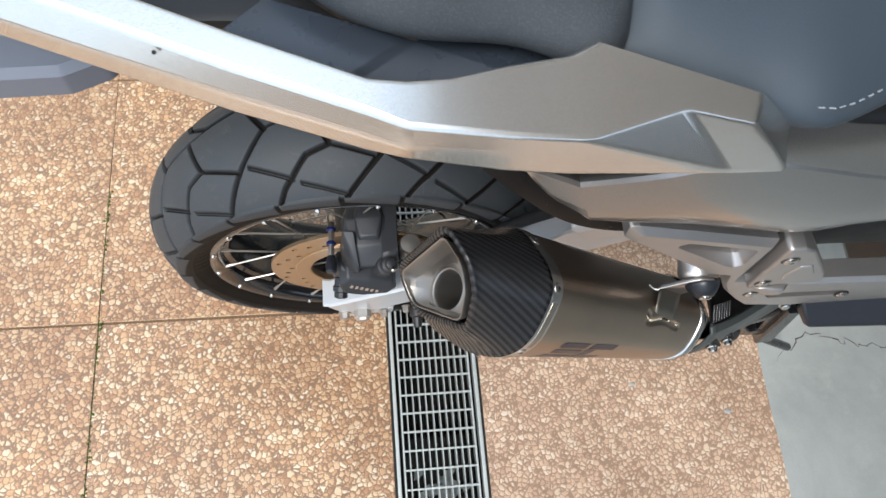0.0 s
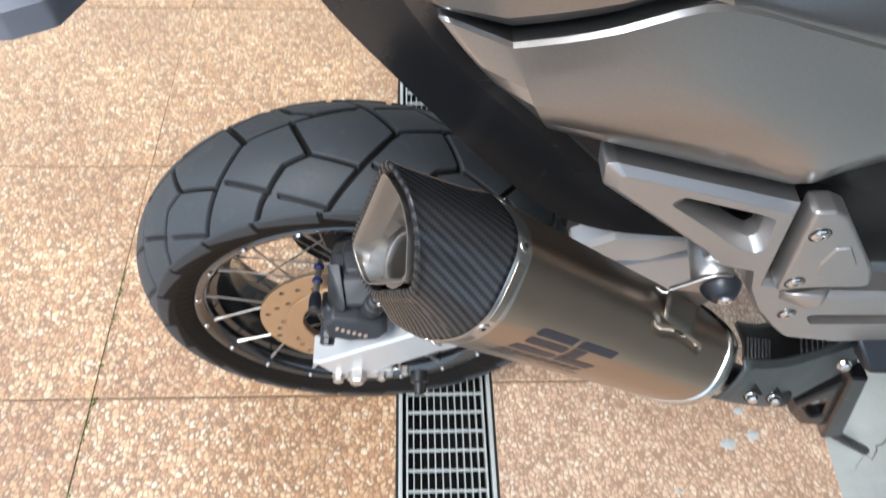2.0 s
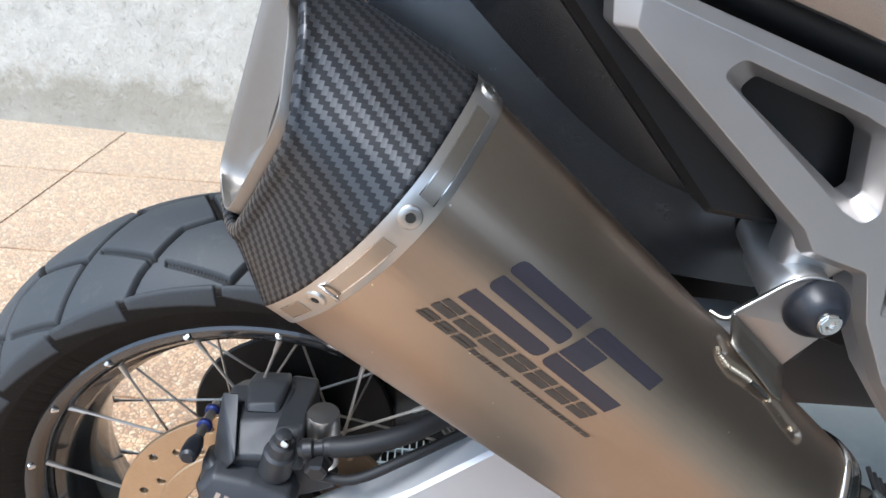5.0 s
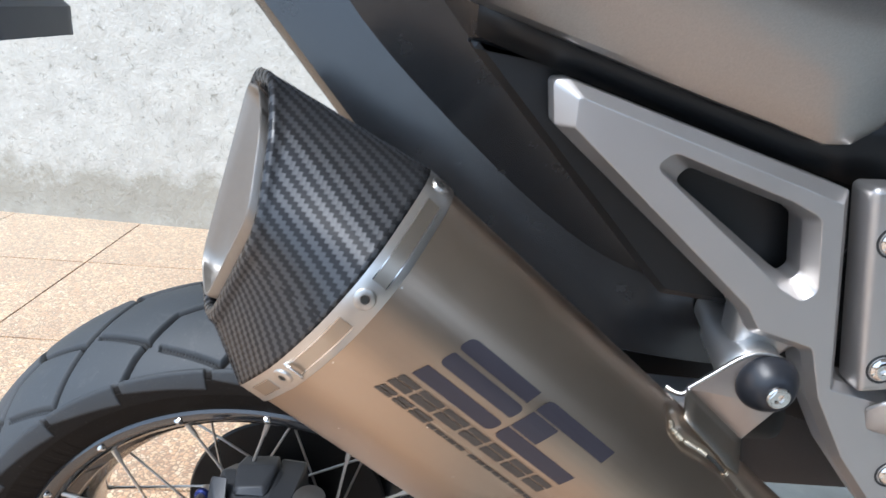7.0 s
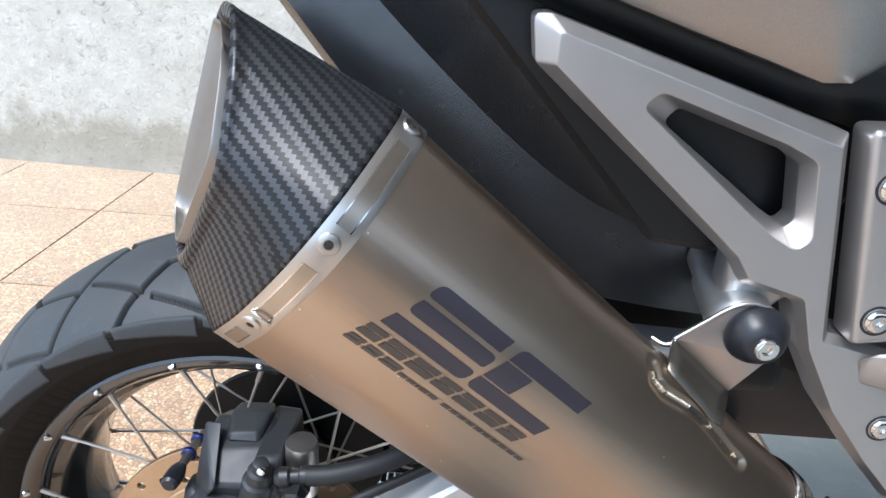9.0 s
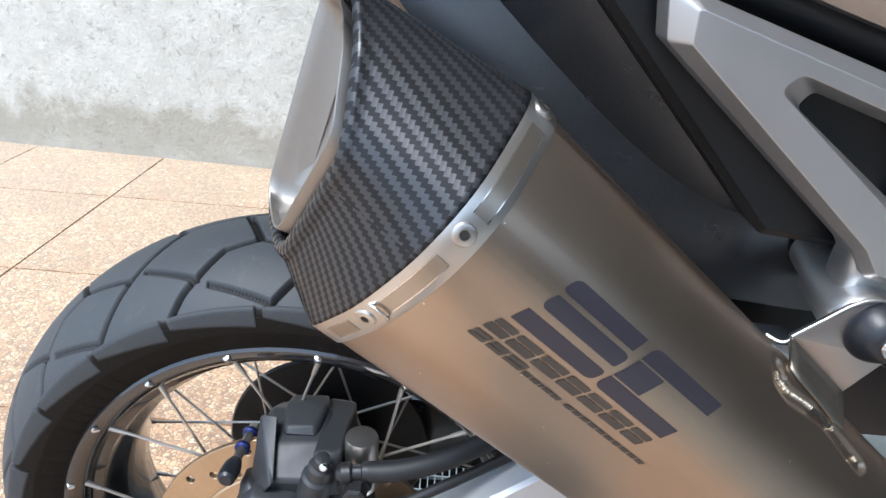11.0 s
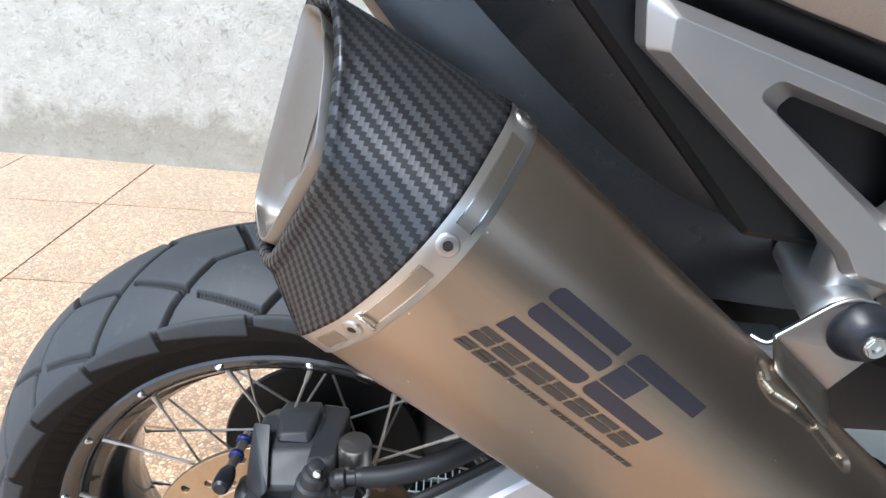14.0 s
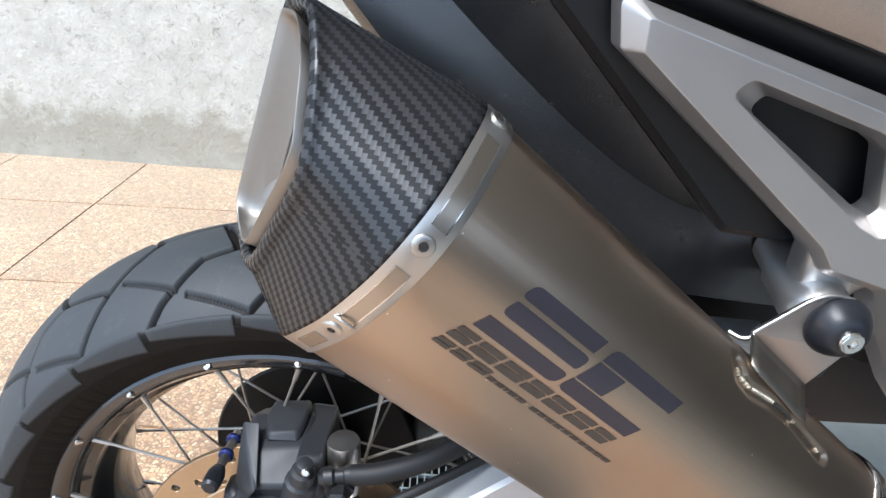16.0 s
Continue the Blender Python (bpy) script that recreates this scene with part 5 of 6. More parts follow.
for k in range(20):
    t = math.tau * k / 20
    bm.verts.new((0.2612 + 0.0128 * math.cos(t), -0.118 - 0.014 * (k % 2), 0.6275 + 0.0128 * math.sin(t)))
for x, z in ((0.243, 0.657), (0.246, 0.668), (0.282, 0.660), (0.284, 0.645)):
    bm.verts.new((x, -0.146, z)), bm.verts.new((x, -0.130, z))
out = bmesh.ops.convex_hull(bm, input=bm.verts)
bmesh.ops.delete(bm, geom=[v for v in bm.verts if not v.link_faces], context="VERTS")
web = part("boss_web", bm, M_CAST, bracket, "", 60)
bv = web.modifiers.new("edge", "BEVEL")
bv.width, bv.segments, bv.limit_method, bv.angle_limit = 0.004, 3, "ANGLE", radians(30)
bm = bmesh.new()
turned(bm, (0.262, -0.1510, 0.6195), (0, -1, -0.05), [(0, 0.0146), (0.002, 0.0156), (0.004, 0.0155), (0.007, 0.0142), (0.011, 0.0116), (0.0145, 0.0082), (0.0150, 0.0050)], 40)
part("rubber_grommet", bm, M_GROM, bracket, "black domed rubber grommet", 40)
bm = bmesh.new()
turned(bm, (0.262, -0.1655, 0.6188), (0, -1, -0.05), [(0, 0.0052), (0.0022, 0.0052), (0.0028, 0.0046), (0.0028, 0.0028), (0.0012, 0.0026), (0.0010, 0.0006)], 6)
part("socket_bolt", bm, M_CHROME, bracket, "bright hexagon socket bolt", 30)
bm = bmesh.new()
turned(bm, (0.262, -0.1650, 0.6188), (0, -1, -0.05), [(0, 0.0058), (0.0024, 0.0058), (0.0030, 0.0052), (0.0030, 0.0030), (0.0010, 0.0029)], 32)
part("bolt_head", bm, M_CHROME, bracket, "", 30)

COV = rounded([(0.2850, 0.7235), (0.3000, 0.7240), (0.3120, 0.7180), (0.3650, 0.6520), (0.3800, 0.6240), (0.3330, 0.6235), (0.3050, 0.6195)], [0.004, 0.004, 0.01, 0.008, 0.008, 0.006, 0.003], 4)
part("peg_cover", cast_plate(COV, [], -0.1590, -0.138, 0.0035), M_PLATE, bracket, "silver cover plate screwed to the bracket", 50)
RIB = rounded([(0.3200, 0.6820), (0.3310, 0.6840), (0.3480, 0.6600), (0.3420, 0.6430), (0.3250, 0.6440), (0.3190, 0.6600)], 0.003, 3)
part("raised_panel", side_plate(RIB, [], -0.1606, -0.155, 0.0012), M_PLATE, bracket, "", 35)
for x, z, y in ((0.3005, 0.6985, -0.1590), (0.3130, 0.6340, -0.1590), (0.3390, 0.5690, -0.1520), (0.4560, 0.5480, -0.1520)):
    bm = bmesh.new()
    turned(bm, (x, y + 0.001, z), (0, -1, 0), [(0, 0.0060), (0.0022, 0.0060), (0.0032, 0.0050), (0.0036, 0.0036), (0.0036, 0.0024), (0.0016, 0.0022)], 24)
    part("cover_screw", bm, M_CHROME, bracket, "bright round-headed screw", 30)
    # Proud dark ring stands for the shade in the screw's recessed dish.
    bm = bmesh.new()
    turned(bm, (x, y + 0.0006, z), (0, -1, 0), [(0, 0.0078), (0.0009, 0.0078), (0.0009, 0.0066), (0, 0.0064)], 28)
    part("screw_recess_shade", bm, M_DARKST, bracket, "dark ring for the shaded recess round a screw head", 30)
# the sculpted hinge lug under the cover
hull([(0.3180, -0.1605, 0.6180), (0.3440, -0.1640, 0.6170), (0.3480, -0.1640, 0.6030), (0.3400, -0.1620, 0.5950), (0.3230, -0.1560, 0.6000), (0.3140, -0.1520, 0.6080), (0.3540, -0.1500, 0.5900), (0.3180, -0.1500, 0.5940), (0.356, -0.150, 0.618)], 0.0025, "hinge_lug", M_PLATE, bracket)

# inner black bodywork that closes the gaps between the panels
bm = bmesh.new()
box(bm, (0.12, -0.030, 0.60), (0.62, 0.20, 0.90), 0.02)
inner_body = part("inner_cover", bm, M_BLACKP, bike, "black plastic inner bodywork", 40)
bm = bmesh.new()
box(bm, (0.30, -0.105, 0.56), (0.64, 0.18, 0.75), 0.02)
part("frame_cover", bm, M_BLACKP, inner_body, "", 40)

bm = bmesh.new()
box(bm, (0.175, -0.020, 0.494), (0.36, 0.19, 0.610), 0.012)
part("inner_fender", bm, M_BLACKP, inner_body, "black inner mudguard above the wheel", 40)

# dark tail panel behind the silencer, flat with one soft bend below the fairing
def lean(z):
    """The lower band of the tail panel leans a little upwards."""
    return -0.0720 + 0.1 * (z - 0.775)


EDGE = [(-0.097, 0.915), (-0.027, 0.806), (0.004, 0.771), (0.050, 0.714), (0.120, 0.637), (0.166, 0.609), (0.218, 0.600), (0.279, 0.596)]
FOLD = [(-0.053, 0.928), (0.010, 0.824), (0.0415, 0.778), (0.088, 0.733), (0.153, 0.677), (0.199, 0.650), (0.248, 0.640), (0.302, 0.634)]
BEND = [(-0.010, 0.943), (0.056, 0.841), (0.086, 0.789), (0.126, 0.749), (0.189, 0.709), (0.229, 0.689), (0.274, 0.677), (0.323, 0.670)]
SHELF = [(0.035, -0.1180, 0.930), (0.090, -0.1190, 0.846), (0.116, -0.1200, 0.794), (0.150, -0.1190, 0.770), (0.205, -0.1180, 0.753), (0.245, -0.1160, 0.741), (0.285, -0.1140, 0.728), (0.330, -0.1120, 0.720)]
rows = [[(x - 0.004, lean(z) + 0.010, z - 0.004) for x, z in EDGE], [(x, lean(z), z) for x, z in EDGE], [(x, lean(z), z) for x, z in FOLD],
        [(x, lean(w) - 0.26 * (x - u), z) for (x, z), (u, w) in zip(BEND, FOLD)], SHELF]
tail = skin("tail_panel", rows, M_GREYP, bike, 0.004, "satin dark grey plastic tail side panel", 2, (1, 2, 3))
rows = [[(x, -0.1240, z - 0.014) for x, z in ((0.104, 0.790), (0.142, 0.777), (0.190, 0.763), (0.240, 0.747), (0.290, 0.731), (0.345, 0.722))], [(x, -0.1300, z + 0.003) for x, z in ((0.104, 0.792), (0.142, 0.777), (0.190, 0.763), (0.240, 0.747), (0.272, 0.739), (0.320, 0.768))]]
skin("lower_trim", rows, M_BLACKP, tail, 0.006, "black trim strip under the side panel", 1)

# raised moulding between the tail panel and the peg bracket
# stepped black lip behind its rear edge
LIP = [(-0.075, 0.878), (-0.015, 0.7818), (-0.0129, 0.7803), (-0.0070, 0.7702), (-0.0018, 0.7679), (-0.0009, 0.7656), (0.0086, 0.7560), (0.0101, 0.7528), (0.0180, 0.7490), (0.040, 0.760), (-0.030, 0.880)]
part("edge_lip", side_plate(LIP, [], -0.060, -0.052, 0.0008), M_BLACKP, tail, "", 40)
MOULD = rounded([(0.0985, 0.7735), (0.153, 0.714), (0.214, 0.648), (0.252, 0.644), (0.300, 0.660), (0.325, 0.712), (0.240, 0.738), (0.142, 0.768)], [0.002, 0.01, 0.006, 0.006, 0.01, 0.01, 0.01, 0.004], 3)
part("raised_moulding", side_plate(MOULD, [], -0.1165, -0.090, 0.004), M_BLACKP, tail, "", 40)

# silver side fairing
L = [(0.0930, 0.8000), (0.0995, 0.7915), (0.1400, 0.7785), (0.1960, 0.7605), (0.2400, 0.7475), (0.2620, 0.7405), (0.2720, 0.7385), (0.2810, 0.7440), (0.3000, 0.7570), (0.340, 0.775), (0.420, 0.792), (0.560, 0.812)]
U = [(0.0325, 0.8690), (0.0680, 0.8590), (0.0940, 0.8630), (0.1180, 0.8690), (0.1620, 0.8830), (0.212, 0.872), (0.256, 0.860), (0.360, 0.835), (0.560, 0.802)]


def spread(pts):
    """A straight rear piece, then a smooth line."""
    flat = [Vector((x, z)) for x, z in pts]
    return [flat[0].lerp(flat[1], k / 6) for k in range(6)] + curve(flat[1:], 40)


LD, UD = spread(L), spread(U)
rows = []
for t, y in ((0.0, -0.128), (0.0, -0.1440), (0.006, -0.1460), (0.03, -0.1480), (0.12, -0.1525), (0.22, -0.1568), (0.25, -0.158), (0.38, -0.1615), (0.52, -0.1635), (0.68, -0.1630), (0.84, -0.1605), (0.985, -0.1578), (1.0, -0.1560), (1.0, -0.143)):
    row = []
    for k, (a, b) in enumerate(zip(LD, UD)):
        p = a.lerp(b, t)
        back = max(0.0, 1 - k / 6)
        row.append((p.x, y + 0.008 * back, p.y))
    rows.append(row)
panel("side_fairing", rows, M_PAINT, bike, 0.003, "glossy silver-grey metallic side fairing", 14)
T = [(-0.005, 0.925), (0.040, 0.928), (0.070, 0.930), (0.100, 0.928), (0.140, 0.919), (0.180, 0.911), (0.228, 0.904), (0.280, 0.902), (0.380, 0.898), (0.560, 0.885)]
TD = spread(T)
rows = []
# behind the peak of the lower panel a gap parts the two; ahead of it they meet in a crease
for t, y, y2 in ((0.0, -0.140, -0.1480), (0.0, -0.1485, -0.1562), (0.02, -0.1510, -0.1560), (0.15, -0.156, -0.1545), (0.45, -0.160, -0.1500), (0.85, -0.158, -0.1430), (0.97, -0.154, -0.1400), (1.0, -0.146, -0.1360)):
    row = []
    for a, b in zip(UD, TD):
        w = min(1.0, max(0.0, (a.x - 0.140) / 0.028))
        gap = 0.007 * (1 - w) + 0.0004
        row.append((a.lerp(b, t).x, y + (y2 - y) * w, a.y + gap + (b.y - a.y - gap) * t))
    rows.append(row)
panel("upper_fairing", rows, M_PAINT, bike, 0.003, "silver-grey upper side panel", 14)
rows = [[(x, -0.140, z - 0.004) for x, z in U[:5]], [(x, -0.138, z + 0.012) for x, z in U[:5]]]
skin("fairing_gap", rows, M_BLACKP, tail, 0.003, "black gap strip between two fairing panels", 1)
rows = [[(x, -0.147, z) for x, z in T], [(x + 0.004, -0.10, z + 0.012) for x, z in T], [(x + 0.004, 0.02, z + 0.016) for x, z in T], [(x, 0.20, z + 0.0) for x, z in T]]
skin("top_cover", rows, M_BLACKP, bike, 0.003, "dark plastic deck beneath the seat", 2)

# grab rail: a broad bevelled silver casting
RAIL = [  # x, then y of the inner edge, the crest, the low crease and the outer edge
    (-0.330, -0.050, -0.066, -0.076, -0.074), (-0.250, -0.084, -0.099, -0.108, -0.106), (-0.170, -0.1170, -0.1310, -0.1400, -0.1380), (-0.110, -0.1430, -0.1570, -0.1630, -0.1620),
    (-0.056, -0.1650, -0.1780, -0.1830, -0.1810), (-0.041, -0.1665, -0.1850, -0.1890, -0.1850), (-0.023, -0.1655, -0.1870, -0.1900, -0.1880), (0.000, -0.1600, -0.1900, -0.1920, -0.1920), (0.028, -0.1550, -0.1920, -0.1940, -0.1945),
]
bm = bmesh.new()
rows = []
for x, yi, yc, yl, yo in RAIL:
    rows.append([bm.verts.new(p) for p in ((x, yi + 0.002, 0.976), (x, yi, 0.981), (x, yc, 0.977), (x, yl, 0.9655 if x < -0.04 else 0.966), (x, yo, 0.951), (x, yo + 0.010, 0.938), (x, yi, 0.938))])
for p, q in zip(rows, rows[1:]):
    for k in range(7):
        bm.faces.new((p[k], p[(k + 1) % 7], q[(k + 1) % 7], q[k]))
bm.faces.new(rows[0][::-1])
ii, it, ic, il, io, iu, iw = rows[-1]
v = {k: bm.verts.new(p) for k, p in dict(i1=(0.0390, -0.1500, 0.9835), j1=(0.0390, -0.1480, 0.978), r=(0.0710, -0.1800, 0.9805), e=(0.1020, -0.1862, 0.9775), i2=(0.1090, -0.1720, 0.9785), j2=(0.1100, -0.1690, 0.974), f=(0.1350, -0.1740, 0.9570), g=(0.1305, -0.1957, 0.9500), o2=(0.1040, -0.1957, 0.9500), u2=(0.1040, -0.1875, 0.938), gu=(0.1300, -0.1875, 0.938), fu=(0.1350, -0.1690, 0.938), j3=(0.110, -0.1550, 0.938)).items()}
for f in ((ii, it, v["i1"], v["j1"]), (it, ic, v["r"], v["i1"]), (v["i1"], v["r"], v["e"], v["i2"]), (v["i1"], v["i2"], v["j2"], v["j1"]), (ic, v["o2"], v["r"]), (ic, il, v["o2"]), (il, io, v["o2"]), (v["r"], v["o2"], v["g"], v["e"]), (v["e"], v["g"], v["f"], v["i2"]), (v["i2"], v["f"], v["j2"]), (io, iu, v["u2"], v["o2"]), (v["o2"], v["u2"], v["gu"], v["g"]), (v["g"], v["gu"], v["fu"], v["f"]), (v["f"], v["fu"], v["j3"], v["j2"]), (v["j2"], v["j3"], iw, ii, v["j1"]), (iu, iw, v["j3"], v["fu"], v["gu"], v["u2"])):
    bm.faces.new(f)
rail = part("grab_rail", bm, M_RAIL, bike, "broad silver-grey cast grab rail", 180)
b = rail.modifiers.new("edge", "BEVEL")
b.width, b.segments, b.limit_method, b.angle_limit = 0.0046, 4, "ANGLE", radians(9)
rail.data.set_sharp_from_angle(angle=radians(9))
# Raised near-black disc imitates the shade of a small hole.
bm = bmesh.new()
turned(bm, (-0.137, -0.1490, 0.9745), (0, -0.6, 1), [(0, 0.0009), (0.0006, 0.0009)], 12)
part("rail_hole_shade", bm, M_PIT_SHADE, rail)

# seats and tail deck
rows, base = [], []
for x, e in ((-0.100, -0.085), (-0.084, -0.108), (-0.069, -0.1225), (-0.053, -0.1310), (-0.0335, -0.1375), (-0.0072, -0.1378), (0.0084, -0.1395), (0.0223, -0.1450), (0.038, -0.1520), (0.048, -0.1510), (0.0545, -0.1420), (0.0570, -0.1300)):
    base.append([(x, e + 0.030, 0.935), (x, e + 0.016, 0.940), (x, e + 0.012, 0.955), (x, e + 0.011, 0.968), (x, e + 0.016, 0.972)])
    rows.append([(x, e + 0.014, 0.9660), (x, e + 0.001, 0.9675), (x, e, 0.971), (x, e + 0.004, 0.977), (x, e + 0.020, 0.988), (x, -0.06, 1.001), (x, 0.05, 1.006), (x, 0.17, 1.00), (x, 0.21, 0.95)])
pillion = skin("pillion_seat", rows, M_SEAT, bike, 0.006, "black textured pillion seat cover", 2)
# Black strip added so the shaded gap under the cover reads dark.
skin("seat_gap_shade", base, M_BLACKP, pillion, 0.002, "black strip for the shaded gap below the seat cover", 1)


def seat_edge(x):
    xs = (0.058, 0.095, 0.117, 0.128, 0.137, 0.147, 0.1571, 0.1791, 0.205, 0.27, 0.40, 0.52)
    ys = (-0.142, -0.158, -0.1650, -0.1715, -0.1765, -0.1772, -0.1745, -0.1650, -0.154, -0.128, -0.10, -0.09)
    return float(np.interp(x, xs, ys))


rows = []
for x in (0.0582, 0.061, 0.066, 0.074, 0.084, 0.098, 0.113, 0.125, 0.135, 0.143, 0.150, 0.165, 0.184, 0.22, 0.26, 0.33, 0.40, 0.52):
    e, low = seat_edge(x), 0.010 * min(1, max(0, (0.072 - x) / 0.014))
    rows.append([(x, e + 0.026, 0.950), (x, e + 0.008, 0.9555), (x, e, 0.9610), (x, e + 0.004, 0.9665), (x, e + 0.022, 0.978 - low), (x, -0.07, 0.993 - low), (x, 0.05, 1.000 - low), (x, 0.17, 0.99 - low), (x, 0.21, 0.94)])
rider = skin("rider_seat", rows, M_SEATG, bike, 0.010, "blue-grey vinyl rider seat with pale stitching", 2)
seat_top = BVHTree.FromObject(rider, bpy.context.evaluated_depsgraph_get())
for k in range(44):
    x = 0.1400 + 0.0050 * k
    e = seat_edge(x)
    z = seat_top.ray_cast(Vector((x, e + 0.0018, 1.2)), Vector((0, 0, -1)))[0].z
    turn = math.degrees(math.atan2(seat_edge(x + 0.002) - seat_edge(x - 0.002), 0.004))
    bm = bmesh.new()
    box(bm, (-0.0015, -0.0003, -0.0004), (0.0015, 0.0003, 0.0004), 0.0002, pose(x, e + 0.0018, z + 0.0003, 25, 0, turn))
    part("stitch", bm, M_THREAD, bike)


def facets(name, pts, faces, material, parent, label, bevel):
    """A thick shell of flat facets with softened bends."""
    ob = solid(name, pts, faces, material, parent, label, 8)
    th = ob.modifiers.new("thick", "SOLIDIFY")
    th.thickness, th.offset = 0.003, -1.0
    b = ob.modifiers.new("edge", "BEVEL")
    b.width, b.segments, b.limit_method, b.angle_limit = bevel, 3, "ANGLE", radians(8)
    return ob


pts = [(-0.128, -0.133, 0.953), (-0.0982, -0.1065, 0.955), (-0.0359, -0.1280, 0.955), (-0.080, -0.157, 0.9525), (-0.0315, -0.1283, 0.9535), (-0.0745, -0.157, 0.9490),
       (0.0040, -0.1425, 0.9530), (-0.054, -0.170, 0.9390), (0.000, -0.172, 0.9400), (0.034, -0.157, 0.950), (0.034, -0.110, 0.950), (-0.0280, -0.108, 0.950),
       (-0.0982, -0.1025, 0.930), (-0.0355, -0.1225, 0.930)]
facets("tail_deck", pts, [(0, 3, 2, 1), (3, 5, 4, 2), (5, 7, 6, 4), (7, 8, 6), (8, 9, 6), (4, 6, 9, 10, 11), (2, 13, 12, 1)], M_DECK, bike, "satin blue-grey plastic tail deck", 0.0016)
bm = bmesh.new()
box(bm, (-0.36, -0.040, 0.905), (0.060, 0.20, 0.935), 0.006)
box(bm, (-0.20, -0.100, 0.905), (0.060, -0.040, 0.930), 0.006)
part("seat_pan", bm, M_BLACKP, bike, "black plastic pan under the seats", 40)

# plate carrier at the tail
bm = plate(rounded([(-0.520, -0.020), (-0.262, -0.018), (-0.232, -0.006), (-0.216, 0.030), (-0.216, 0.14), (-0.520, 0.16)], [0.01, 0.012, 0.01, 0.02, 0.02, 0.01], 4), [], 0.772, 0.744, lambda u, v, w: Vector((u, v, w + 0.08 * (u + 0.22))), 0.006)
carrier = part("plate_carrier", bm, M_TAIL, bike, "grey plastic plate carrier under the tail", 35)
bm = bmesh.new()
box(bm, (-0.40, 0.02, 0.75), (-0.28, 0.12, 0.945), 0.012)
part("carrier_arm", bm, M_BLACKP, carrier, "", 40)

# stand leg with its foot lever, and the pale subframe behind the silencer
bm = bmesh.new()
leg = [(0.522, 0.356), (0.545, 0.352), (0.622, 0.150), (0.596, 0.138)]
lever = part("stand_leg", side_plate(rounded(leg, 0.003, 3), [], -0.126, -0.104, 0.003), M_BLACKG, bike, "black stand leg with foot lever", 40)
lug = rounded([(0.536, 0.330), (0.508, 0.252), (0.512, 0.226), (0.548, 0.178), (0.590, 0.170)], [0.004, 0.006, 0.006, 0.006, 0.004], 3)
hole = rounded([(0.538, 0.280), (0.524, 0.244), (0.552, 0.205), (0.566, 0.208)], 0.005, 3)
part("stand_lug", side_plate(lug, [hole], -0.118, -0.100, 0.003), M_BLACKG, lever, "", 40)
bm = bmesh.new()
pipe(bm, curve([(0.598, -0.114, 0.160), (0.615, -0.117, 0.138), (0.650, -0.119, 0.108), (0.704, -0.121, 0.062)], 14), 0.0075, 12)
part("foot_lever", bm, M_BLACKG, lever, "", 60)
sub = rounded([(0.172, 0.536), (0.208, 0.560), (0.286, 0.557), (0.291, 0.536), (0.250, 0.514), (0.190, 0.512)], 0.005, 3)
part("subframe", side_plate(sub, [], -0.066, -0.040, 0.005), M_ALU, bike, "pale silver cast subframe plate", 40)
bm = bmesh.new()
box(bm, (0.34, 0.03, 0.41), (0.80, 0.16, 0.60), 0.03)
part("engine_block", bm, M_DARKST, inner_body, "dark engine casing", 40)

# folded passenger peg under the bracket
hull([(0.430, -0.148, 0.516), (0.446, -0.176, 0.494), (0.600, -0.181, 0.490), (0.600, -0.148, 0.516), (0.450, -0.170, 0.482), (0.600, -0.172, 0.478), (0.440, -0.148, 0.490), (0.600, -0.148, 0.484)], 0.004, "peg_rubber", M_GROM, bracket, "black rubber of the folded peg")
# unseen front of the bike: a plain dark hull added to block bright reflections
hull([(0.58, -0.10, 0.90), (0.58, 0.22, 0.90), (0.62, -0.13, 0.60), (0.62, 0.24, 0.60), (0.66, -0.10, 0.30), (0.66, 0.22, 0.30), (1.02, -0.12, 0.86), (1.02, 0.24, 0.86), (1.08, -0.10, 0.36), (1.08, 0.22, 0.36), (1.12, -0.08, 0.60), (1.12, 0.20, 0.60)], 0.03, "front_block", M_GREYP, inner_body, "unseen dark hull ahead of the seat, blocks bright reflections")

# ---- paving slabs ----
def slab_mesh(w, l):
    bm = bmesh.new()
    box(bm, (0, 0, -0.035), (w, l, 0.0))
    me = bpy.data.meshes.new("paving_slab")
    bmesh.ops.recalc_face_normals(bm, faces=bm.faces)
    bm.to_mesh(me)
    bm.free()
    return me


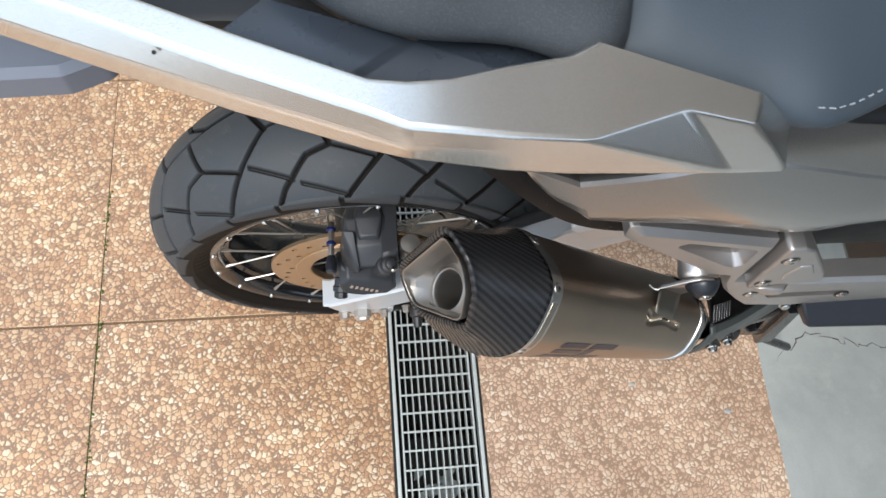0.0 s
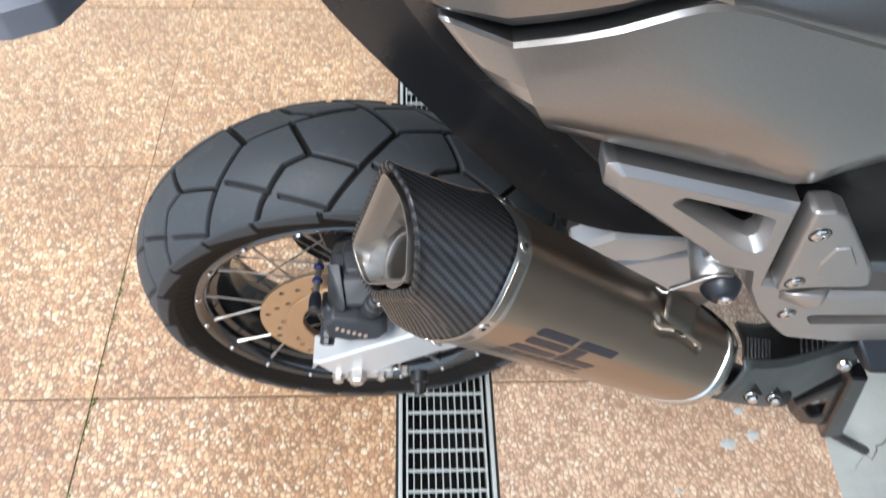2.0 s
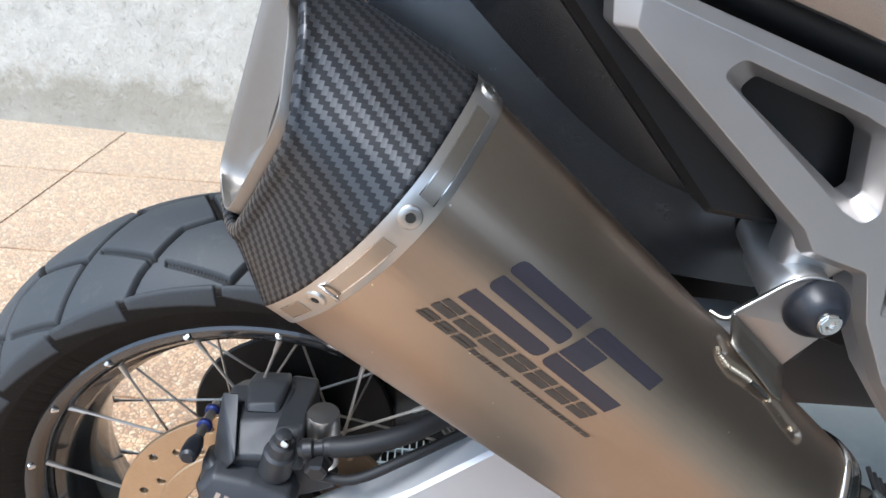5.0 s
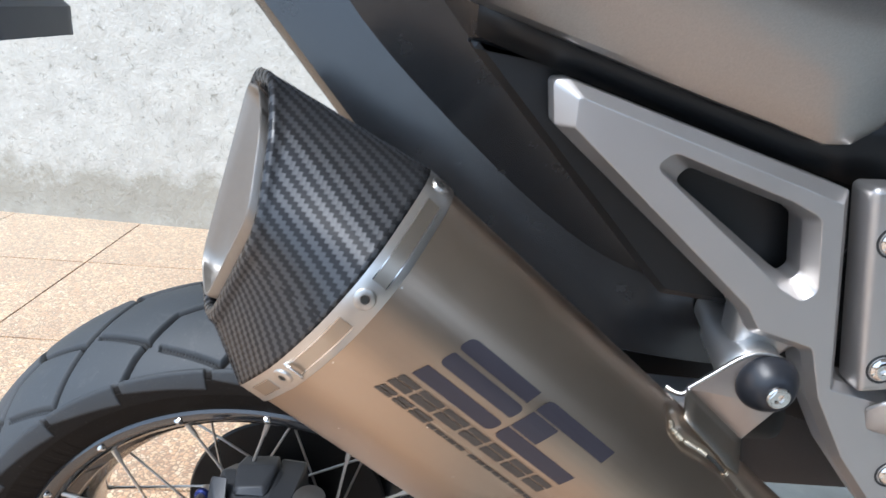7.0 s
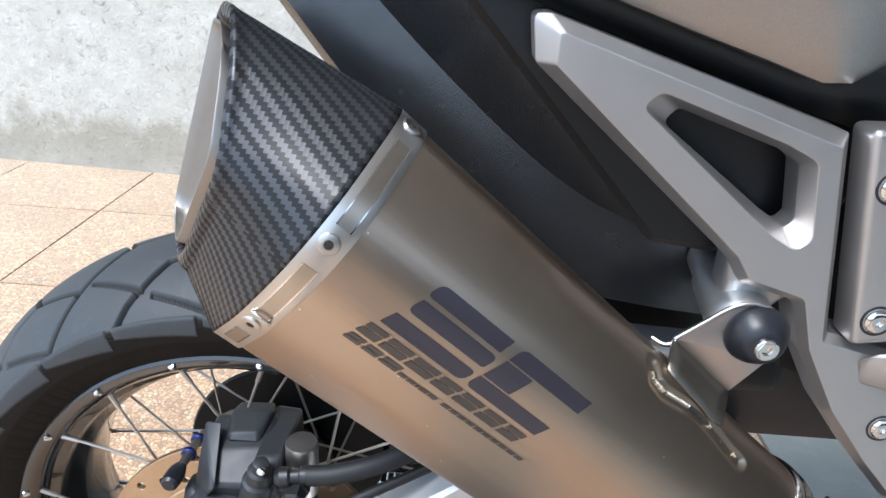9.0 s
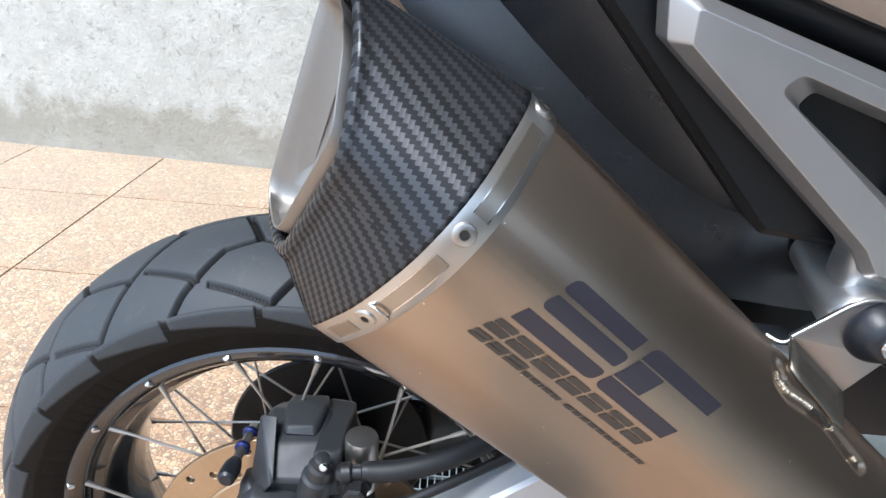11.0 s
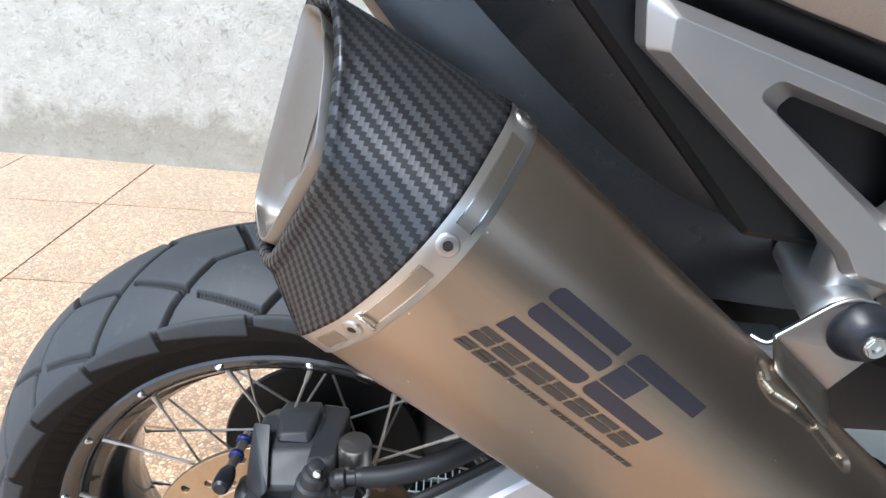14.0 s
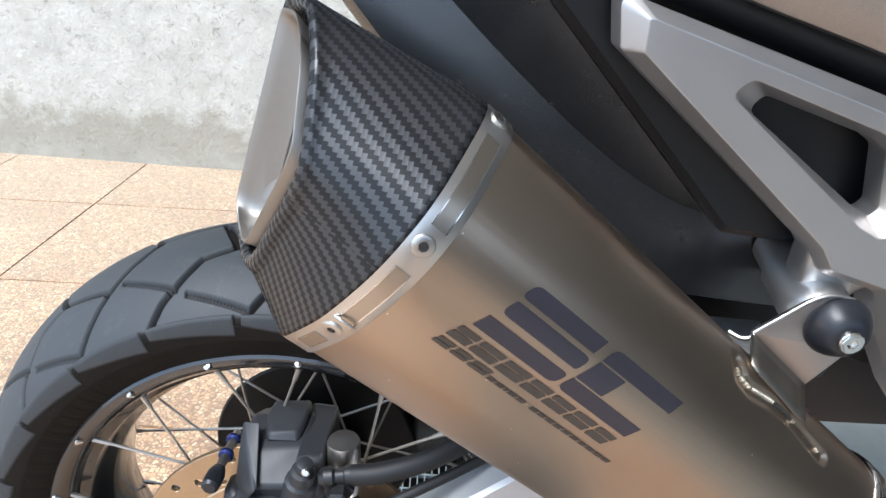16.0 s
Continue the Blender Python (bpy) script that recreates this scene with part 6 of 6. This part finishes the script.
rng = random.Random(11)
GAP = 0.005
me_r = slab_mesh(CX - GR - 0.002, S - GAP)
me_r.materials.append(M_SLAB_PINK)
cache = {}
for i in range(-9, 0):
    width, x = (S1, -S1) if i == -1 else (SX, -S1 + SX * (i + 1))
    for j in range(-5, 4):
        y = 0.003 + j * S
        length = round(min(S - GAP, wall_y(x) - y - 0.002), 3)
        if length < 0.04:
            continue
        if (width, length) not in cache:
            cache[width, length] = slab_mesh(width - GAP, length)
            cache[width, length].materials.append(M_SLAB)
        ob = new("paving_slab", cache[width, length])
        ob.parent = pavement
        ob.location = (x + GAP / 2 - (0.003 if i == -1 else 0), y + GAP / 2, rng.uniform(-0.0004, 0.0004))
        ob.rotation_euler = (0, 0, rng.uniform(-0.002, 0.002))
for j in range(-5, 4):
    y = 0.022 + j * S
    length = min(S - GAP, wall_y(0.4) - y - 0.002)
    if length < 0.04:
        continue
    me = me_r if length > S - GAP - 0.001 else slab_mesh(CX - GR - 0.002, length)
    if not me.materials:
        me.materials.append(M_SLAB_PINK)
    ob = new("paving_slab", me)
    ob.parent = pavement
    ob.location = (GR + 0.005, y + GAP / 2, rng.uniform(-0.0004, 0.0004))


# pale mortar splashes on the slabs beside the drain
rng = random.Random(5)
for x, y, r in ((0.526, -0.090, 0.014), (0.569, -0.075, 0.012), (0.556, -0.035, 0.010), (0.43, -0.16, 0.006), (0.60, -0.22, 0.007)):
    bm = bmesh.new()
    ring = []
    for k in range(18):
        a = math.tau * k / 18
        q = r * rng.uniform(0.7, 1.15)
        ring.append(bm.verts.new((x + q * math.cos(a), y + 0.7 * q * math.sin(a), 0.0012)))
    top = [bm.verts.new((x + (v.co.x - x) * 0.6, y + (v.co.y - y) * 0.6, 0.0026)) for v in ring]
    for k in range(18):
        bm.faces.new((ring[k], ring[(k + 1) % 18], top[(k + 1) % 18], top[k]))
    bm.faces.new(top)
    part("mortar_splash", bm, M_SPLASH, pavement, "", 60)
# crumbs of pale litter caught under the grating
for k in range(26):
    bm = bmesh.new()
    c = Vector((rng.gauss(0.078, 0.026), rng.gauss(-0.325, 0.022), -0.040))
    for q in range(9):
        bm.verts.new(c + Vector((rng.gauss(0, 0.008), rng.gauss(0, 0.007), rng.gauss(0, 0.003))))
    bmesh.ops.convex_hull(bm, input=bm.verts)
    bmesh.ops.delete(bm, geom=[v for v in bm.verts if not v.link_faces], context="VERTS")
    part("litter", bm, M_SPLASH, pavement)
# Block under the litter, in the channel's near-black.
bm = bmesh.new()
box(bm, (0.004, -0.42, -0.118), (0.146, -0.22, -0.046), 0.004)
part("silt", bm, M_PIT_SHADE, pavement)
